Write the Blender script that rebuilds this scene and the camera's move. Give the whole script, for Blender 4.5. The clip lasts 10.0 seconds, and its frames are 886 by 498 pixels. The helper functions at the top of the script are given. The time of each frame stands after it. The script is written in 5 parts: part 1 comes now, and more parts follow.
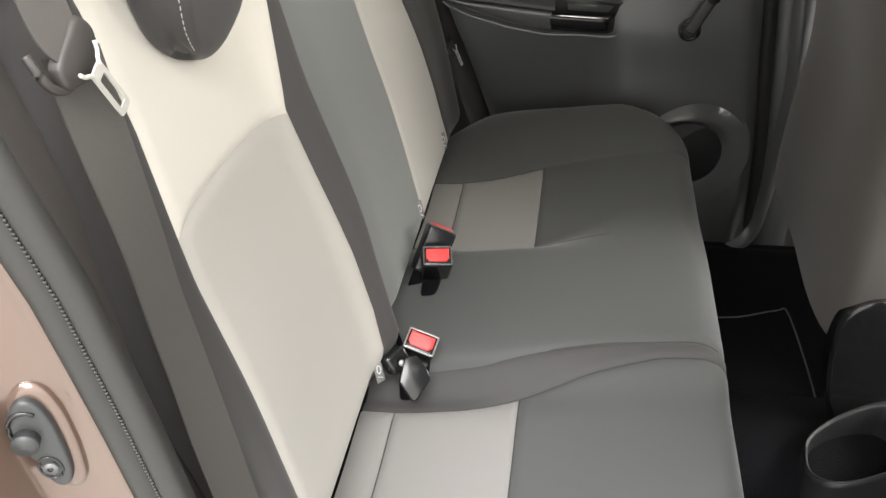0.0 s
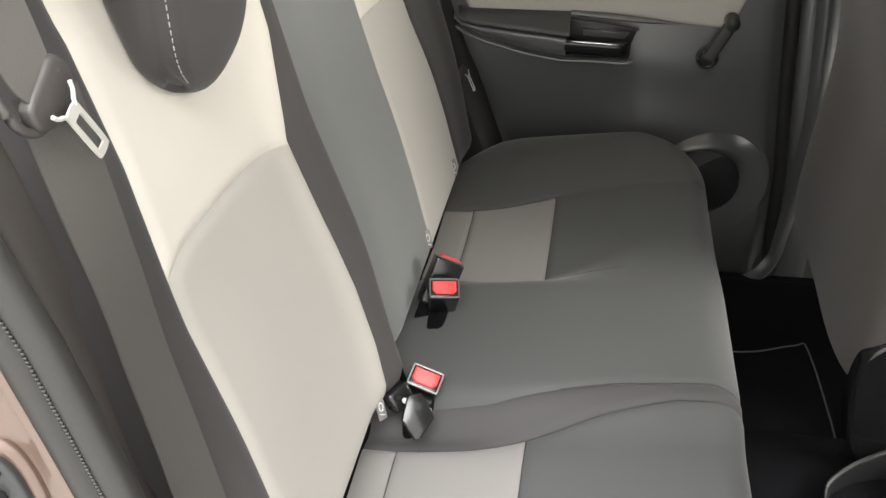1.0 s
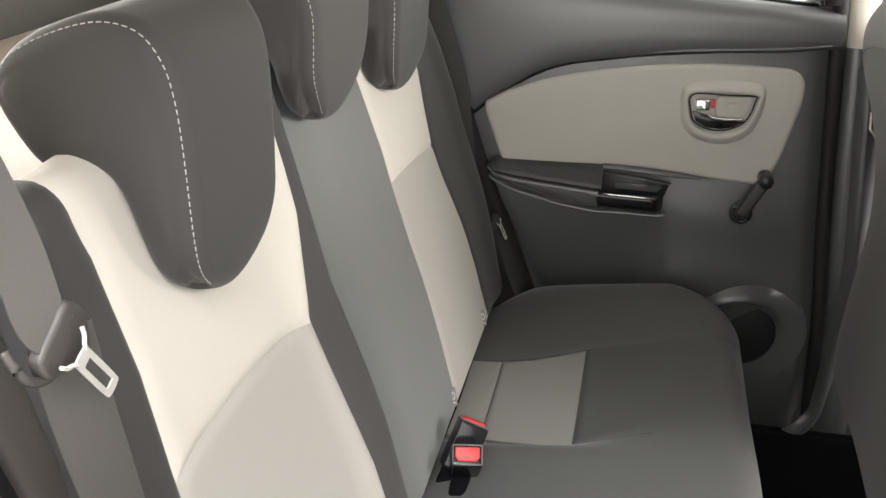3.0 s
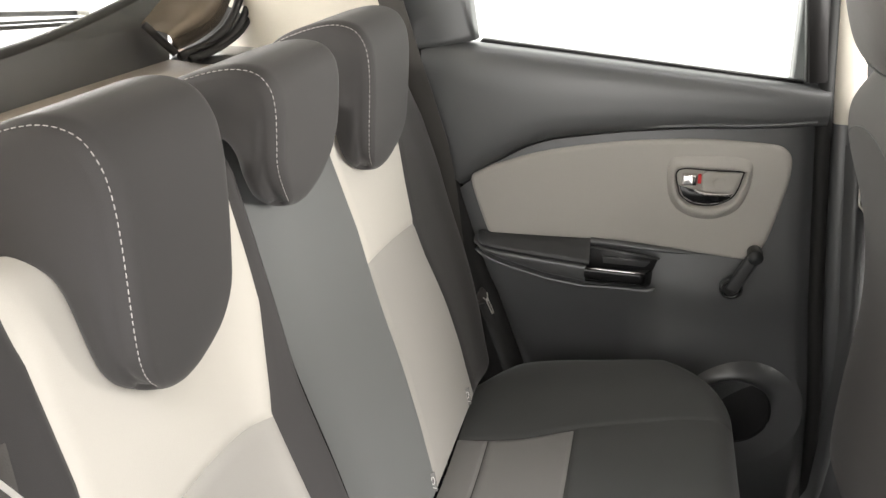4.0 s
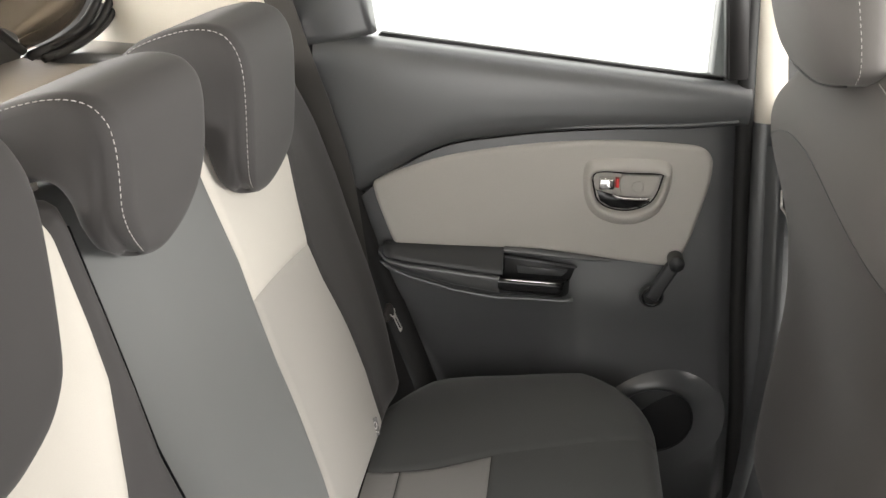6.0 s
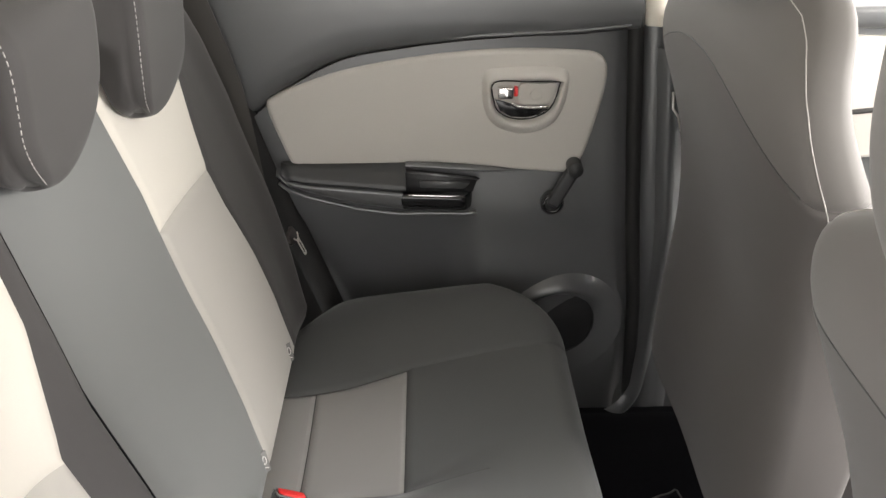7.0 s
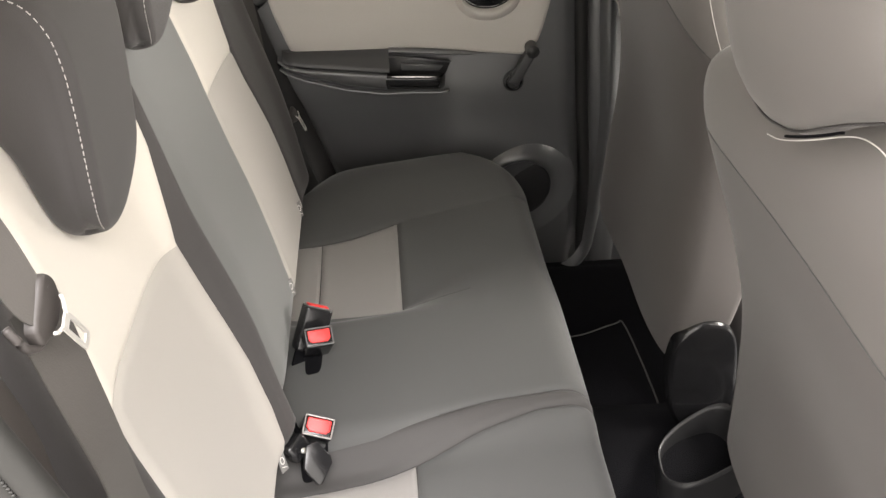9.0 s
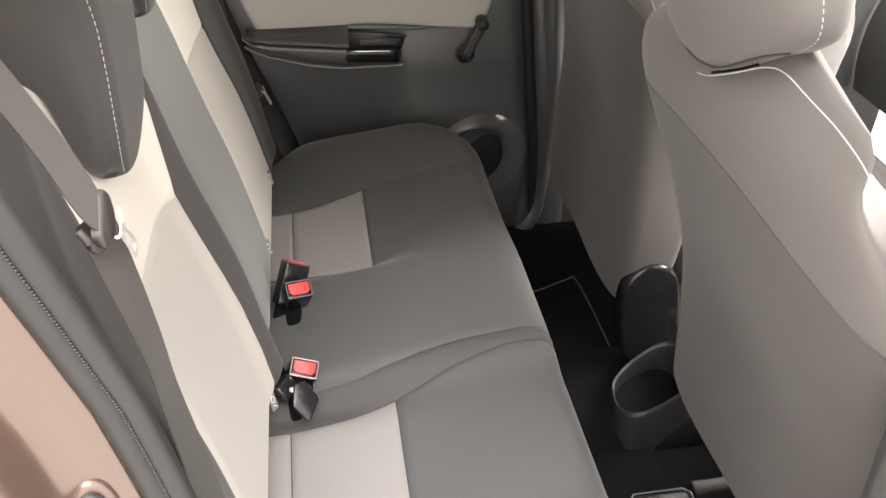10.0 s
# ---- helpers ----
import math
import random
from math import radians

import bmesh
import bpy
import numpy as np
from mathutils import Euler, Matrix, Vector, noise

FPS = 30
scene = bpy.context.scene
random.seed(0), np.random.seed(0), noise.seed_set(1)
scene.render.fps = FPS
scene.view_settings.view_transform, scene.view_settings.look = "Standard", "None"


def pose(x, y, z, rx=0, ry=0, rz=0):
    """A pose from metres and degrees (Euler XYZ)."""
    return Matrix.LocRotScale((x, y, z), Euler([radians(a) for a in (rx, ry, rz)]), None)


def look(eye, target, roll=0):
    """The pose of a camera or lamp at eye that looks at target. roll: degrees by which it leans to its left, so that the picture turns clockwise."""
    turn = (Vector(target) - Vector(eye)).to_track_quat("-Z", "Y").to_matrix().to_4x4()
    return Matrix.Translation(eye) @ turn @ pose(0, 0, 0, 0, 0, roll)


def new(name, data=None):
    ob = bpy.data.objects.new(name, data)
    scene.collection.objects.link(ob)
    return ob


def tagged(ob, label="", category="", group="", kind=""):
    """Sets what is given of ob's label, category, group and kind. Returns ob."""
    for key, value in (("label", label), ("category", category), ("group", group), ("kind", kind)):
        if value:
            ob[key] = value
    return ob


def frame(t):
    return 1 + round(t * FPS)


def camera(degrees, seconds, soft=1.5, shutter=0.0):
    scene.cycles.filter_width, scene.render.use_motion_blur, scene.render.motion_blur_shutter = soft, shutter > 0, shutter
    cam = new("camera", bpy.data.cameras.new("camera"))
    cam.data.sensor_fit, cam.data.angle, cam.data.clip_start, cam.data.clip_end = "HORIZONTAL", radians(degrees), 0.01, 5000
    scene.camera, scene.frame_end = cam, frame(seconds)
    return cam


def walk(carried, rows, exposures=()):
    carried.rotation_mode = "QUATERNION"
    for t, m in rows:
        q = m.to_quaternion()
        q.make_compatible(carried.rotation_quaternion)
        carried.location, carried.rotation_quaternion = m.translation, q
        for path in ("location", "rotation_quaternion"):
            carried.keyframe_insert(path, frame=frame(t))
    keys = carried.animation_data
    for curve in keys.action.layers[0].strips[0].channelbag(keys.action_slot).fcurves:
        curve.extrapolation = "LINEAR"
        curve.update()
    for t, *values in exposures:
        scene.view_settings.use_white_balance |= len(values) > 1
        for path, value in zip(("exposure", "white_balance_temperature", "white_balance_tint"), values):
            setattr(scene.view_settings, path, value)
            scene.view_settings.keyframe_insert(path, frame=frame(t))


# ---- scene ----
cam = camera(55.4, 10.0)
PATH = [
    (0, (-0.206, -0.992, 1.33), (-0.499, 0.628, 0.194), -2.2),
    (0.5, (-0.201, -0.971, 1.329), (-0.505, 0.658, 0.208), -2.1),
    (1, (-0.2, -0.95, 1.329), (-0.533, 0.685, 0.228), -2.1),
    (1.5, (-0.202, -0.935, 1.335), (-0.573, 0.712, 0.263), -2.1),
    (2, (-0.205, -0.926, 1.347), (-0.615, 0.737, 0.314), -2.1),
    (2.5, (-0.202, -0.911, 1.377), (-0.635, 0.787, 0.412), -1.9),
    (3, (-0.192, -0.897, 1.399), (-0.631, 0.841, 0.511), -1.8),
    (4.5, (-0.151, -0.81, 1.425), (-0.623, 0.985, 0.678), -1.9),
    (5, (-0.156, -0.756, 1.427), (-0.597, 1.033, 0.649), -1.7),
    (6.5, (-0.193, -0.692, 1.439), (-0.311, 1.091, 0.542), -0.6),
    (7, (-0.223, -0.69, 1.427), (-0.189, 1.038, 0.42), -0.2),
    (7.5, (-0.232, -0.754, 1.439), (-0.136, 0.919, 0.347), -0.6),
    (8, (-0.244, -0.856, 1.452), (-0.119, 0.79, 0.322), -0.7),
    (8.5, (-0.259, -0.924, 1.475), (-0.123, 0.704, 0.321), -0.5),
    (9, (-0.282, -0.986, 1.488), (-0.154, 0.634, 0.322), -0.3),
    (9.5, (-0.308, -1.048, 1.5), (-0.137, 0.562, 0.326), -0.1),
    (10, (-0.332, -1.112, 1.504), (-0.079, 0.481, 0.322), 0.2),
]
walk(cam, [(t, look(eye, target, roll)) for t, eye, target, roll in PATH], exposures=((0, 0.50, 6550, 8), (3, 0.52, 6550, 9), (5, 0.53, 6500, 10), (6.5, 0.66, 6500, 10), (8, 0.80, 6650, 12), (9, 0.68, 6800, 12), (10, 0.66, 6800, 13)))

# ---- light: pale overcast daylight all round, entering by the open door and the windows ----
world = bpy.data.worlds.new("daylight")
scene.world = world
world.use_nodes = True
wn = world.node_tree.nodes
wn["Background"].inputs[0].default_value = (1.0, 0.97, 0.93, 1)
wn["Background"].inputs[1].default_value = 2.6
sun = new("sun", bpy.data.lights.new("sun", "SUN"))
sun.data.energy, sun.data.angle, sun.data.color = 5.1, radians(42), (0.97, 0.97, 1.0)
sun.matrix_world = look((-0.10, -1.55, 2.95), (-0.15, -0.3, 0.75))


def window_light(name, eye, target, wide, high, radiance):
    """The bright outdoors beyond a window, as a lamp in its opening."""
    lamp = new(name, bpy.data.lights.new(name, "AREA"))
    lamp.data.shape, lamp.data.size, lamp.data.size_y = "RECTANGLE", wide, high
    lamp.data.energy = radiance * math.pi * wide * high
    lamp.data.color = (1.0, 0.97, 0.93)
    lamp.matrix_world = look(eye, target)
    return lamp


window_light("far_front_window_light", (0.72, 0.80, 1.25), (0.6, 0.0, 1.06), 0.80, 0.34, 8)
window_light("rear_window_light", (-1.16, 0.01, 1.36), (-0.35, 0.01, 0.92), 1.00, 0.26, 28)
window_light("windscreen_light", (1.45, 0.01, 1.30), (0.0, 0.01, 1.0), 1.15, 0.45, 24)


# ---- materials ----
def material(name, colour, rough=0.6, metal=0.0, scale=60.0, vary=0.12, bump=0.05, sheen=0.0, spec=0.5, stain=3.0, coat=0.0, weave=0.0):
    m = bpy.data.materials.new(name)
    m.use_nodes = True
    nt = m.node_tree
    n, l = nt.nodes, nt.links
    b = n["Principled BSDF"]
    b.inputs["Roughness"].default_value, b.inputs["Metallic"].default_value = rough, metal
    b.inputs["Sheen Weight"].default_value = sheen
    b.inputs["Sheen Roughness"].default_value = 0.4
    b.inputs["Specular IOR Level"].default_value = spec
    b.inputs["Coat Weight"].default_value = coat
    co = n.new("ShaderNodeTexCoord")
    fine, wide = n.new("ShaderNodeTexNoise"), n.new("ShaderNodeTexNoise")
    fine.inputs["Scale"].default_value, fine.inputs["Detail"].default_value = scale, 4
    wide.inputs["Scale"].default_value, wide.inputs["Detail"].default_value = stain, 3
    for t in (fine, wide):
        l.new(co.outputs["Object"], t.inputs["Vector"])
    add = n.new("ShaderNodeMath")
    l.new(fine.outputs[0], add.inputs[0]), l.new(wide.outputs[0], add.inputs[1])
    half = n.new("ShaderNodeMath")
    half.operation = "MULTIPLY"
    half.inputs[1].default_value = 0.5
    l.new(add.outputs[0], half.inputs[0])
    mix = n.new("ShaderNodeMix")
    mix.data_type = "RGBA"
    mix.inputs[6].default_value = (*[c * (1 - vary) for c in colour], 1)
    mix.inputs[7].default_value = (*[min(1, c * (1 + vary)) for c in colour], 1)
    l.new(half.outputs[0], mix.inputs[0])
    l.new(mix.outputs[2], b.inputs["Base Color"])
    if bump:
        bp = n.new("ShaderNodeBump")
        bp.inputs["Strength"].default_value, bp.inputs["Distance"].default_value = bump, 0.002
        height = fine.outputs[0]
        if weave:
            wv = n.new("ShaderNodeTexVoronoi")
            wv.inputs["Scale"].default_value = weave
            l.new(co.outputs["Object"], wv.inputs["Vector"])
            height = wv.outputs["Distance"]
        l.new(height, bp.inputs["Height"])
        l.new(bp.outputs[0], b.inputs["Normal"])
    return m


CREAM = material("cream_knit", (0.58, 0.55, 0.495), 0.85, scale=900, vary=0.06, bump=0.10, sheen=0.15, weave=1100)
TAUPE = material("taupe_knit", (0.392, 0.374, 0.343), 0.85, scale=900, vary=0.06, bump=0.10, sheen=0.15, weave=1100)
GREY = material("grey_knit", (0.208, 0.198, 0.190), 0.8, scale=900, vary=0.08, bump=0.10, sheen=0.2, weave=1100)
CHARCOAL = material("charcoal_knit", (0.051, 0.048, 0.0475), 0.72, scale=900, vary=0.1, bump=0.10, sheen=0.12, weave=1200, spec=0.3)
CUSHION = material("cushion_cloth", (0.072, 0.073, 0.072), 0.68, scale=900, vary=0.1, bump=0.10, sheen=0.18, weave=1200, spec=0.3)
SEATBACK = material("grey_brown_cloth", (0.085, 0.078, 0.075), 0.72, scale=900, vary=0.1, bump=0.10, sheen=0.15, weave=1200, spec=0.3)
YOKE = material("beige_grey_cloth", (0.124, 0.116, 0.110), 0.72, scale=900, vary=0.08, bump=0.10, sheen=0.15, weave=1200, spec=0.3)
SLATE = material("slate_knit", (0.150, 0.154, 0.151), 0.72, scale=900, vary=0.1, bump=0.10, sheen=0.25, weave=1200, spec=0.3)
# cushion cloth darkened in its colour to stand for shade in the valley
VALLEY_SHADED = material("cushion_cloth_shaded", (0.058, 0.056, 0.055), 0.70, scale=900, vary=0.1, bump=0.10, sheen=0.14, weave=1200, spec=0.3)
WEB = material("belt_webbing", (0.046, 0.042, 0.038), 0.66, scale=700, vary=0.14, bump=0.07, sheen=0.10, weave=700)
PLASTIC = material("black_grained_plastic", (0.078, 0.080, 0.081), 0.33, scale=500, vary=0.12, bump=0.03, weave=900, spec=1.0)
DARK = material("dark_plastic", (0.015, 0.015, 0.016), 0.42, scale=300, vary=0.15, bump=0.05)
SEAL = material("grey_green_seal_rubber", (0.020, 0.0198, 0.0185), 0.5, scale=200, vary=0.2, bump=0.12)
BLACK = material("black_seal_rubber_and_gap", (0.007, 0.007, 0.007), 0.7, scale=90, vary=0.2, bump=0.1)
RIM = material("smoked_chrome", (0.36, 0.34, 0.33), 0.3, metal=0.6, scale=80, vary=0.1, bump=0.0)
COVER = material("dark_brown_plastic", (0.040, 0.035, 0.033), 0.5, scale=400, vary=0.12, bump=0.06)
PAD = material("black_soft_pad", (0.030, 0.031, 0.032), 0.42, scale=500, vary=0.12, bump=0.08, weave=900)
GLOSS = material("gloss_black_plastic", (0.012, 0.012, 0.013), 0.18, scale=40, vary=0.1, bump=0.0)
PALE = material("pale_grey_trim", (0.44, 0.42, 0.385), 0.6, scale=500, vary=0.06, bump=0.2, weave=900)
IVORY = material("ivory_pillar_trim", (0.62, 0.58, 0.50), 0.6, scale=400, vary=0.05, bump=0.1)
TRIM = material("grey_brown_trim", (0.062, 0.054, 0.050), 0.6, scale=500, vary=0.1, bump=0.12, weave=900)
RUBBER = material("rubber_seal", (0.018, 0.017, 0.017), 0.55, scale=90, vary=0.2, bump=0.1)
CARPET = material("black_carpet", (0.005, 0.005, 0.006), 0.95, scale=600, vary=0.3, bump=0.6, weave=500, spec=0.08)
STEEL = material("polished_steel", (0.70, 0.68, 0.64), 0.38, metal=0.55, scale=80, vary=0.06, bump=0.02)
CHROME = material("chrome", (0.78, 0.76, 0.74), 0.1, metal=1.0, scale=60, vary=0.04, bump=0.0)
RED = material("red_button_plastic", (0.72, 0.03, 0.03), 0.35, scale=60, vary=0.08, bump=0.02)
THREAD = material("pale_thread", (0.46, 0.44, 0.42), 0.8, scale=300, vary=0.1, bump=0.0)
TAG = material("grey_cloth_tag", (0.20, 0.195, 0.19), 0.8, scale=200, vary=0.08, bump=0.0)
WHITE = material("white_cloth_tag", (0.72, 0.70, 0.67), 0.8, scale=200, vary=0.08, bump=0.0)
PAINT = material("bronze_metallic_paint", (0.128, 0.085, 0.066), 0.28, metal=0.45, scale=1500, vary=0.12, bump=0.0, coat=1.0)
CONCRETE = material("pale_floor", (0.46, 0.455, 0.44), 0.7, scale=30, vary=0.15, bump=0.05)
HEADLINER = material("headliner_felt", (0.55, 0.53, 0.48), 0.95, scale=600, vary=0.06, bump=0.2)

GLASS = bpy.data.materials.new("window_glass")
GLASS.use_nodes = True
gn, gl = GLASS.node_tree.nodes, GLASS.node_tree.links
gn.remove(gn["Principled BSDF"])
clear, shine, blend = gn.new("ShaderNodeBsdfTransparent"), gn.new("ShaderNodeBsdfGlossy"), gn.new("ShaderNodeMixShader")
clear.inputs[0].default_value = (0.93, 0.95, 0.94, 1)
shine.inputs["Roughness"].default_value = 0.02
blend.inputs[0].default_value = 0.06
gl.new(clear.outputs[0], blend.inputs[1]), gl.new(shine.outputs[0], blend.inputs[2])
gl.new(blend.outputs[0], gn["Material Output"].inputs["Surface"])


# ---- mesh helpers ----
def lerp(table, x):
    """Piecewise linear look-up in pairs (x, value), with the ends held."""
    if x <= table[0][0]:
        return table[0][1]
    for (a, p), (b, q) in zip(table, table[1:]):
        if x <= b:
            k = (x - a) / (b - a)
            return p + (q - p) * k
    return table[-1][1]


def smooth(table, x):
    """The same, as a cubic through the pairs."""
    if x <= table[0][0]:
        return table[0][1]
    n = len(table)

    def slope(i):
        a, b = table[max(0, i - 1)], table[min(n - 1, i + 1)]
        return (b[1] - a[1]) / (b[0] - a[0])

    for i in range(n - 1):
        (a, p), (b, q) = table[i], table[i + 1]
        if x <= b:
            k, w = (x - a) / (b - a), b - a
            return (2 * k ** 3 - 3 * k * k + 1) * p + (k ** 3 - 2 * k * k + k) * w * slope(i) + (3 * k * k - 2 * k ** 3) * q + (k ** 3 - k * k) * w * slope(i + 1)
    return table[-1][1]


def step(a, b, x):
    k = min(1, max(0, (x - a) / (b - a)))
    return k * k * (3 - 2 * k)


def thing(name, label, category, kind="", group="", at=(0, 0, 0)):
    e = new(name)
    e.location = at
    return tagged(e, label, category, group, kind)


def part(name, bm, mat, parent=None, label="", soft=True):
    me = bpy.data.meshes.new(name)
    bmesh.ops.recalc_face_normals(bm, faces=bm.faces)
    bm.to_mesh(me)
    bm.free()
    me.materials.append(mat)
    if soft:
        for p in me.polygons:
            p.use_smooth = True
    ob = new(name, me)
    if parent is not None:
        ob.parent = parent
        top = parent
        off = Vector(top.location)
        while top.parent is not None:
            top = top.parent
            off += Vector(top.location)
        ob.location = -off if off.length > 1e-9 else (0, 0, 0)
    if label:
        ob["label"] = label
    return ob


def sheet(f, us, vs, wrap_u=False, wrap_v=False, bm=None):
    """A grid of f(u, v) over the lists us and vs."""
    bm = bm or bmesh.new()
    rows = [[bm.verts.new(f(u, v)) for v in vs] for u in us]
    nu, nv = len(us), len(vs)
    for i in range(nu if wrap_u else nu - 1):
        for j in range(nv if wrap_v else nv - 1):
            a, b = rows[i], rows[(i + 1) % nu]
            bm.faces.new((a[j], a[(j + 1) % nv], b[(j + 1) % nv], b[j]))
    return bm


def span(a, b, n):
    return [a + (b - a) * i / (n - 1) for i in range(n)]


def box(x0, x1, y0, y1, z0, z1, bevel=0.0, seg=2, bm=None):
    bm = bm or bmesh.new()
    made = bmesh.ops.create_cube(bm, size=1)["verts"]
    for v in made:
        v.co = Vector((x0 + (v.co.x + 0.5) * (x1 - x0), y0 + (v.co.y + 0.5) * (y1 - y0), z0 + (v.co.z + 0.5) * (z1 - z0)))
    if bevel:
        edges = {e for v in made for e in v.link_edges}
        bmesh.ops.bevel(bm, geom=list(edges), offset=bevel, segments=seg, affect="EDGES", profile=0.6)
    return bm


def turned(bm, m):
    bm.transform(m)
    return bm


def tube(points, r, n=8, bm=None, closed=False):
    """A round bar along points."""
    bm = bm or bmesh.new()
    pts = [Vector(p) for p in points]
    rings = []
    for i, p in enumerate(pts):
        a = pts[i - 1] if i or closed else p
        b = pts[(i + 1) % len(pts)] if i < len(pts) - 1 or closed else p
        d = (b - a).normalized()
        side = d.cross(Vector((0, 0, 1)) if abs(d.z) < 0.95 else Vector((1, 0, 0))).normalized()
        up = side.cross(d)
        rings.append([bm.verts.new(p + r * (math.cos(2 * math.pi * k / n) * side + math.sin(2 * math.pi * k / n) * up)) for k in range(n)])
    m = len(rings)
    for i in range(m if closed else m - 1):
        for k in range(n):
            a, b = rings[i], rings[(i + 1) % m]
            bm.faces.new((a[k], a[(k + 1) % n], b[(k + 1) % n], b[k]))
    if not closed:
        bm.faces.new(rings[0]), bm.faces.new(rings[-1][::-1])
    return bm


def slab(outline, lift, back, inset=0.004, edge=3, plane=None, hole=None):
    """A plate from an outline in two coordinates (a, b), rounded at its rim; plane(a, b, h) gives the place at height h."""
    bm = bmesh.new()
    n = len(outline)
    cx, cy = sum(p[0] for p in outline) / n, sum(p[1] for p in outline) / n

    def inner(d):
        out = []
        for i in range(n):
            ax_, ay_ = outline[i - 1]
            bx_, by_ = outline[(i + 1) % n]
            nx, ny = -(by_ - ay_), bx_ - ax_
            k = math.hypot(nx, ny) or 1
            nx, ny = nx / k, ny / k
            px, py = outline[i]
            if nx * (cx - px) + ny * (cy - py) < 0:
                nx, ny = -nx, -ny
            out.append((px + d * nx, py + d * ny))
        return out

    rings = [[bm.verts.new(plane(a, b, back)) for a, b in outline]]
    for k in range(edge + 1):
        q = math.pi / 2 * k / edge
        rings.append([bm.verts.new(plane(a, b, lift - inset + inset * math.sin(q))) for a, b in inner(inset * (1 - math.cos(q)))])
    for a, b in zip(rings, rings[1:]):
        for i in range(n):
            bm.faces.new((a[i], a[(i + 1) % n], b[(i + 1) % n], b[i]))
    if hole is None:
        bm.faces.new(rings[-1])
    return bm


def curve_loop(points, per=6):
    """A closed smooth loop (Catmull-Rom) through 2D points."""
    out, n = [], len(points)
    for i in range(n):
        p0, p1, p2, p3 = (Vector((*points[(i + k - 1) % n], 0)) for k in range(4))
        for j in range(per):
            t = j / per
            q = 0.5 * ((2 * p1) + (p2 - p0) * t + (2 * p0 - 5 * p1 + 4 * p2 - p3) * t * t + (3 * p1 - p0 - 3 * p2 + p3) * t ** 3)
            out.append((q.x, q.y))
    return out


def curve_line(points, per=6):
    """An open smooth line through points of any dimension."""
    pts = [Vector(p) for p in points]
    ext = [2 * pts[0] - pts[1], *pts, 2 * pts[-1] - pts[-2]]
    out = []
    for i in range(1, len(ext) - 2):
        p0, p1, p2, p3 = ext[i - 1:i + 3]
        for j in range(per):
            t = j / per
            out.append(0.5 * ((2 * p1) + (p2 - p0) * t + (2 * p0 - 5 * p1 + 4 * p2 - p3) * t * t + (3 * p1 - p0 - 3 * p2 + p3) * t ** 3))
    out.append(pts[-1])
    return out


def dashes(points, length, gap, r, bm=None):
    """A row of stitches along a polyline."""
    bm = bm or bmesh.new()
    pts = [Vector(p) for p in points]
    lens = [0.0]
    for a, b in zip(pts, pts[1:]):
        lens.append(lens[-1] + (b - a).length)

    def at(s):
        for k in range(len(pts) - 1):
            if s <= lens[k + 1] + 1e-9:
                f = (s - lens[k]) / max(1e-9, lens[k + 1] - lens[k])
                return pts[k].lerp(pts[k + 1], f)
        return pts[-1]

    s = 0.0
    while s + length < lens[-1]:
        tube([at(s), at(s + length / 2), at(s + length)], r, 5, bm)
        s += length + gap
    return bm


CENTRE = 0.01          # the middle of the car across its width

# ---- setting: ground, floor pan, roof, body sides ----
ground = part("ground", box(-60, 60, -60, 60, -0.12, -0.05), CONCRETE, soft=False)
tagged(ground, "pale smooth floor under the car", "floor", kind="structure")

floor_pan = part("floor", box(-1.3, 1.9, -0.60, 0.72, 0.12, 0.20), CARPET, soft=False)
tagged(floor_pan, "black carpeted car floor", "floor", kind="structure")


def headliner():
    us, vs = span(-1.15, 1.0, 24), span(-1, 1, 16)
    bm = sheet(lambda x, v: Vector((x, CENTRE + v * 0.56, 1.475 - 0.035 * v * v - 0.06 * max(0, (x - 0.2) / 0.8) ** 2 - 0.09 * max(0, (-x - 0.5) / 0.6) ** 2)), us, vs)
    top = bmesh.ops.extrude_face_region(bm, geom=bm.faces[:])["geom"]
    for v in top:
        if isinstance(v, bmesh.types.BMVert):
            v.co.z += 0.05
    return bm


tagged(part("ceiling", headliner(), HEADLINER), "pale felt headliner under the car roof", "roof lining", kind="structure")

# ---- rear backrest: two folding parts on one leaning plane ----
LEAN_ANGLE = radians(13)
UP = Vector((-math.sin(LEAN_ANGLE), 0, math.cos(LEAN_ANGLE)))
OUT = Vector((math.cos(LEAN_ANGLE), 0, math.sin(LEAN_ANGLE)))
FOOT = Vector((-0.45, 0, 0.58))


def on_back(y, s, h=0.0):
    return FOOT + UP * s + OUT * h + Vector((0, y, 0))


N_OUT = ((-0.07, -0.545), (0.1, -0.550), (0.40, -0.553), (0.5, -0.54), (0.58, -0.505), (0.64, -0.45))
N_A = ((-0.07, -0.460), (0.06, -0.456), (0.17, -0.453), (0.26, -0.450), (0.32, -0.447), (0.37, -0.439), (0.41, -0.432), (0.46, -0.424), (0.56, -0.420), (0.64, -0.43))
N_B = ((-0.07, -0.168), (-0.02, -0.165), (0.06, -0.157), (0.15, -0.158), (0.25, -0.167), (0.36, -0.174), (0.42, -0.156), (0.47, -0.141), (0.52, -0.136), (0.64, -0.13))
N_C = ((-0.07, -0.118), (0.06, -0.116), (0.18, -0.112), (0.28, -0.116), (0.38, -0.122), (0.45, -0.116), (0.52, -0.112), (0.64, -0.108))
F_D = ((-0.07, 0.187), (0.1, 0.188), (0.17, 0.182), (0.29, 0.178), (0.43, 0.182), (0.54, 0.167), (0.64, 0.16))
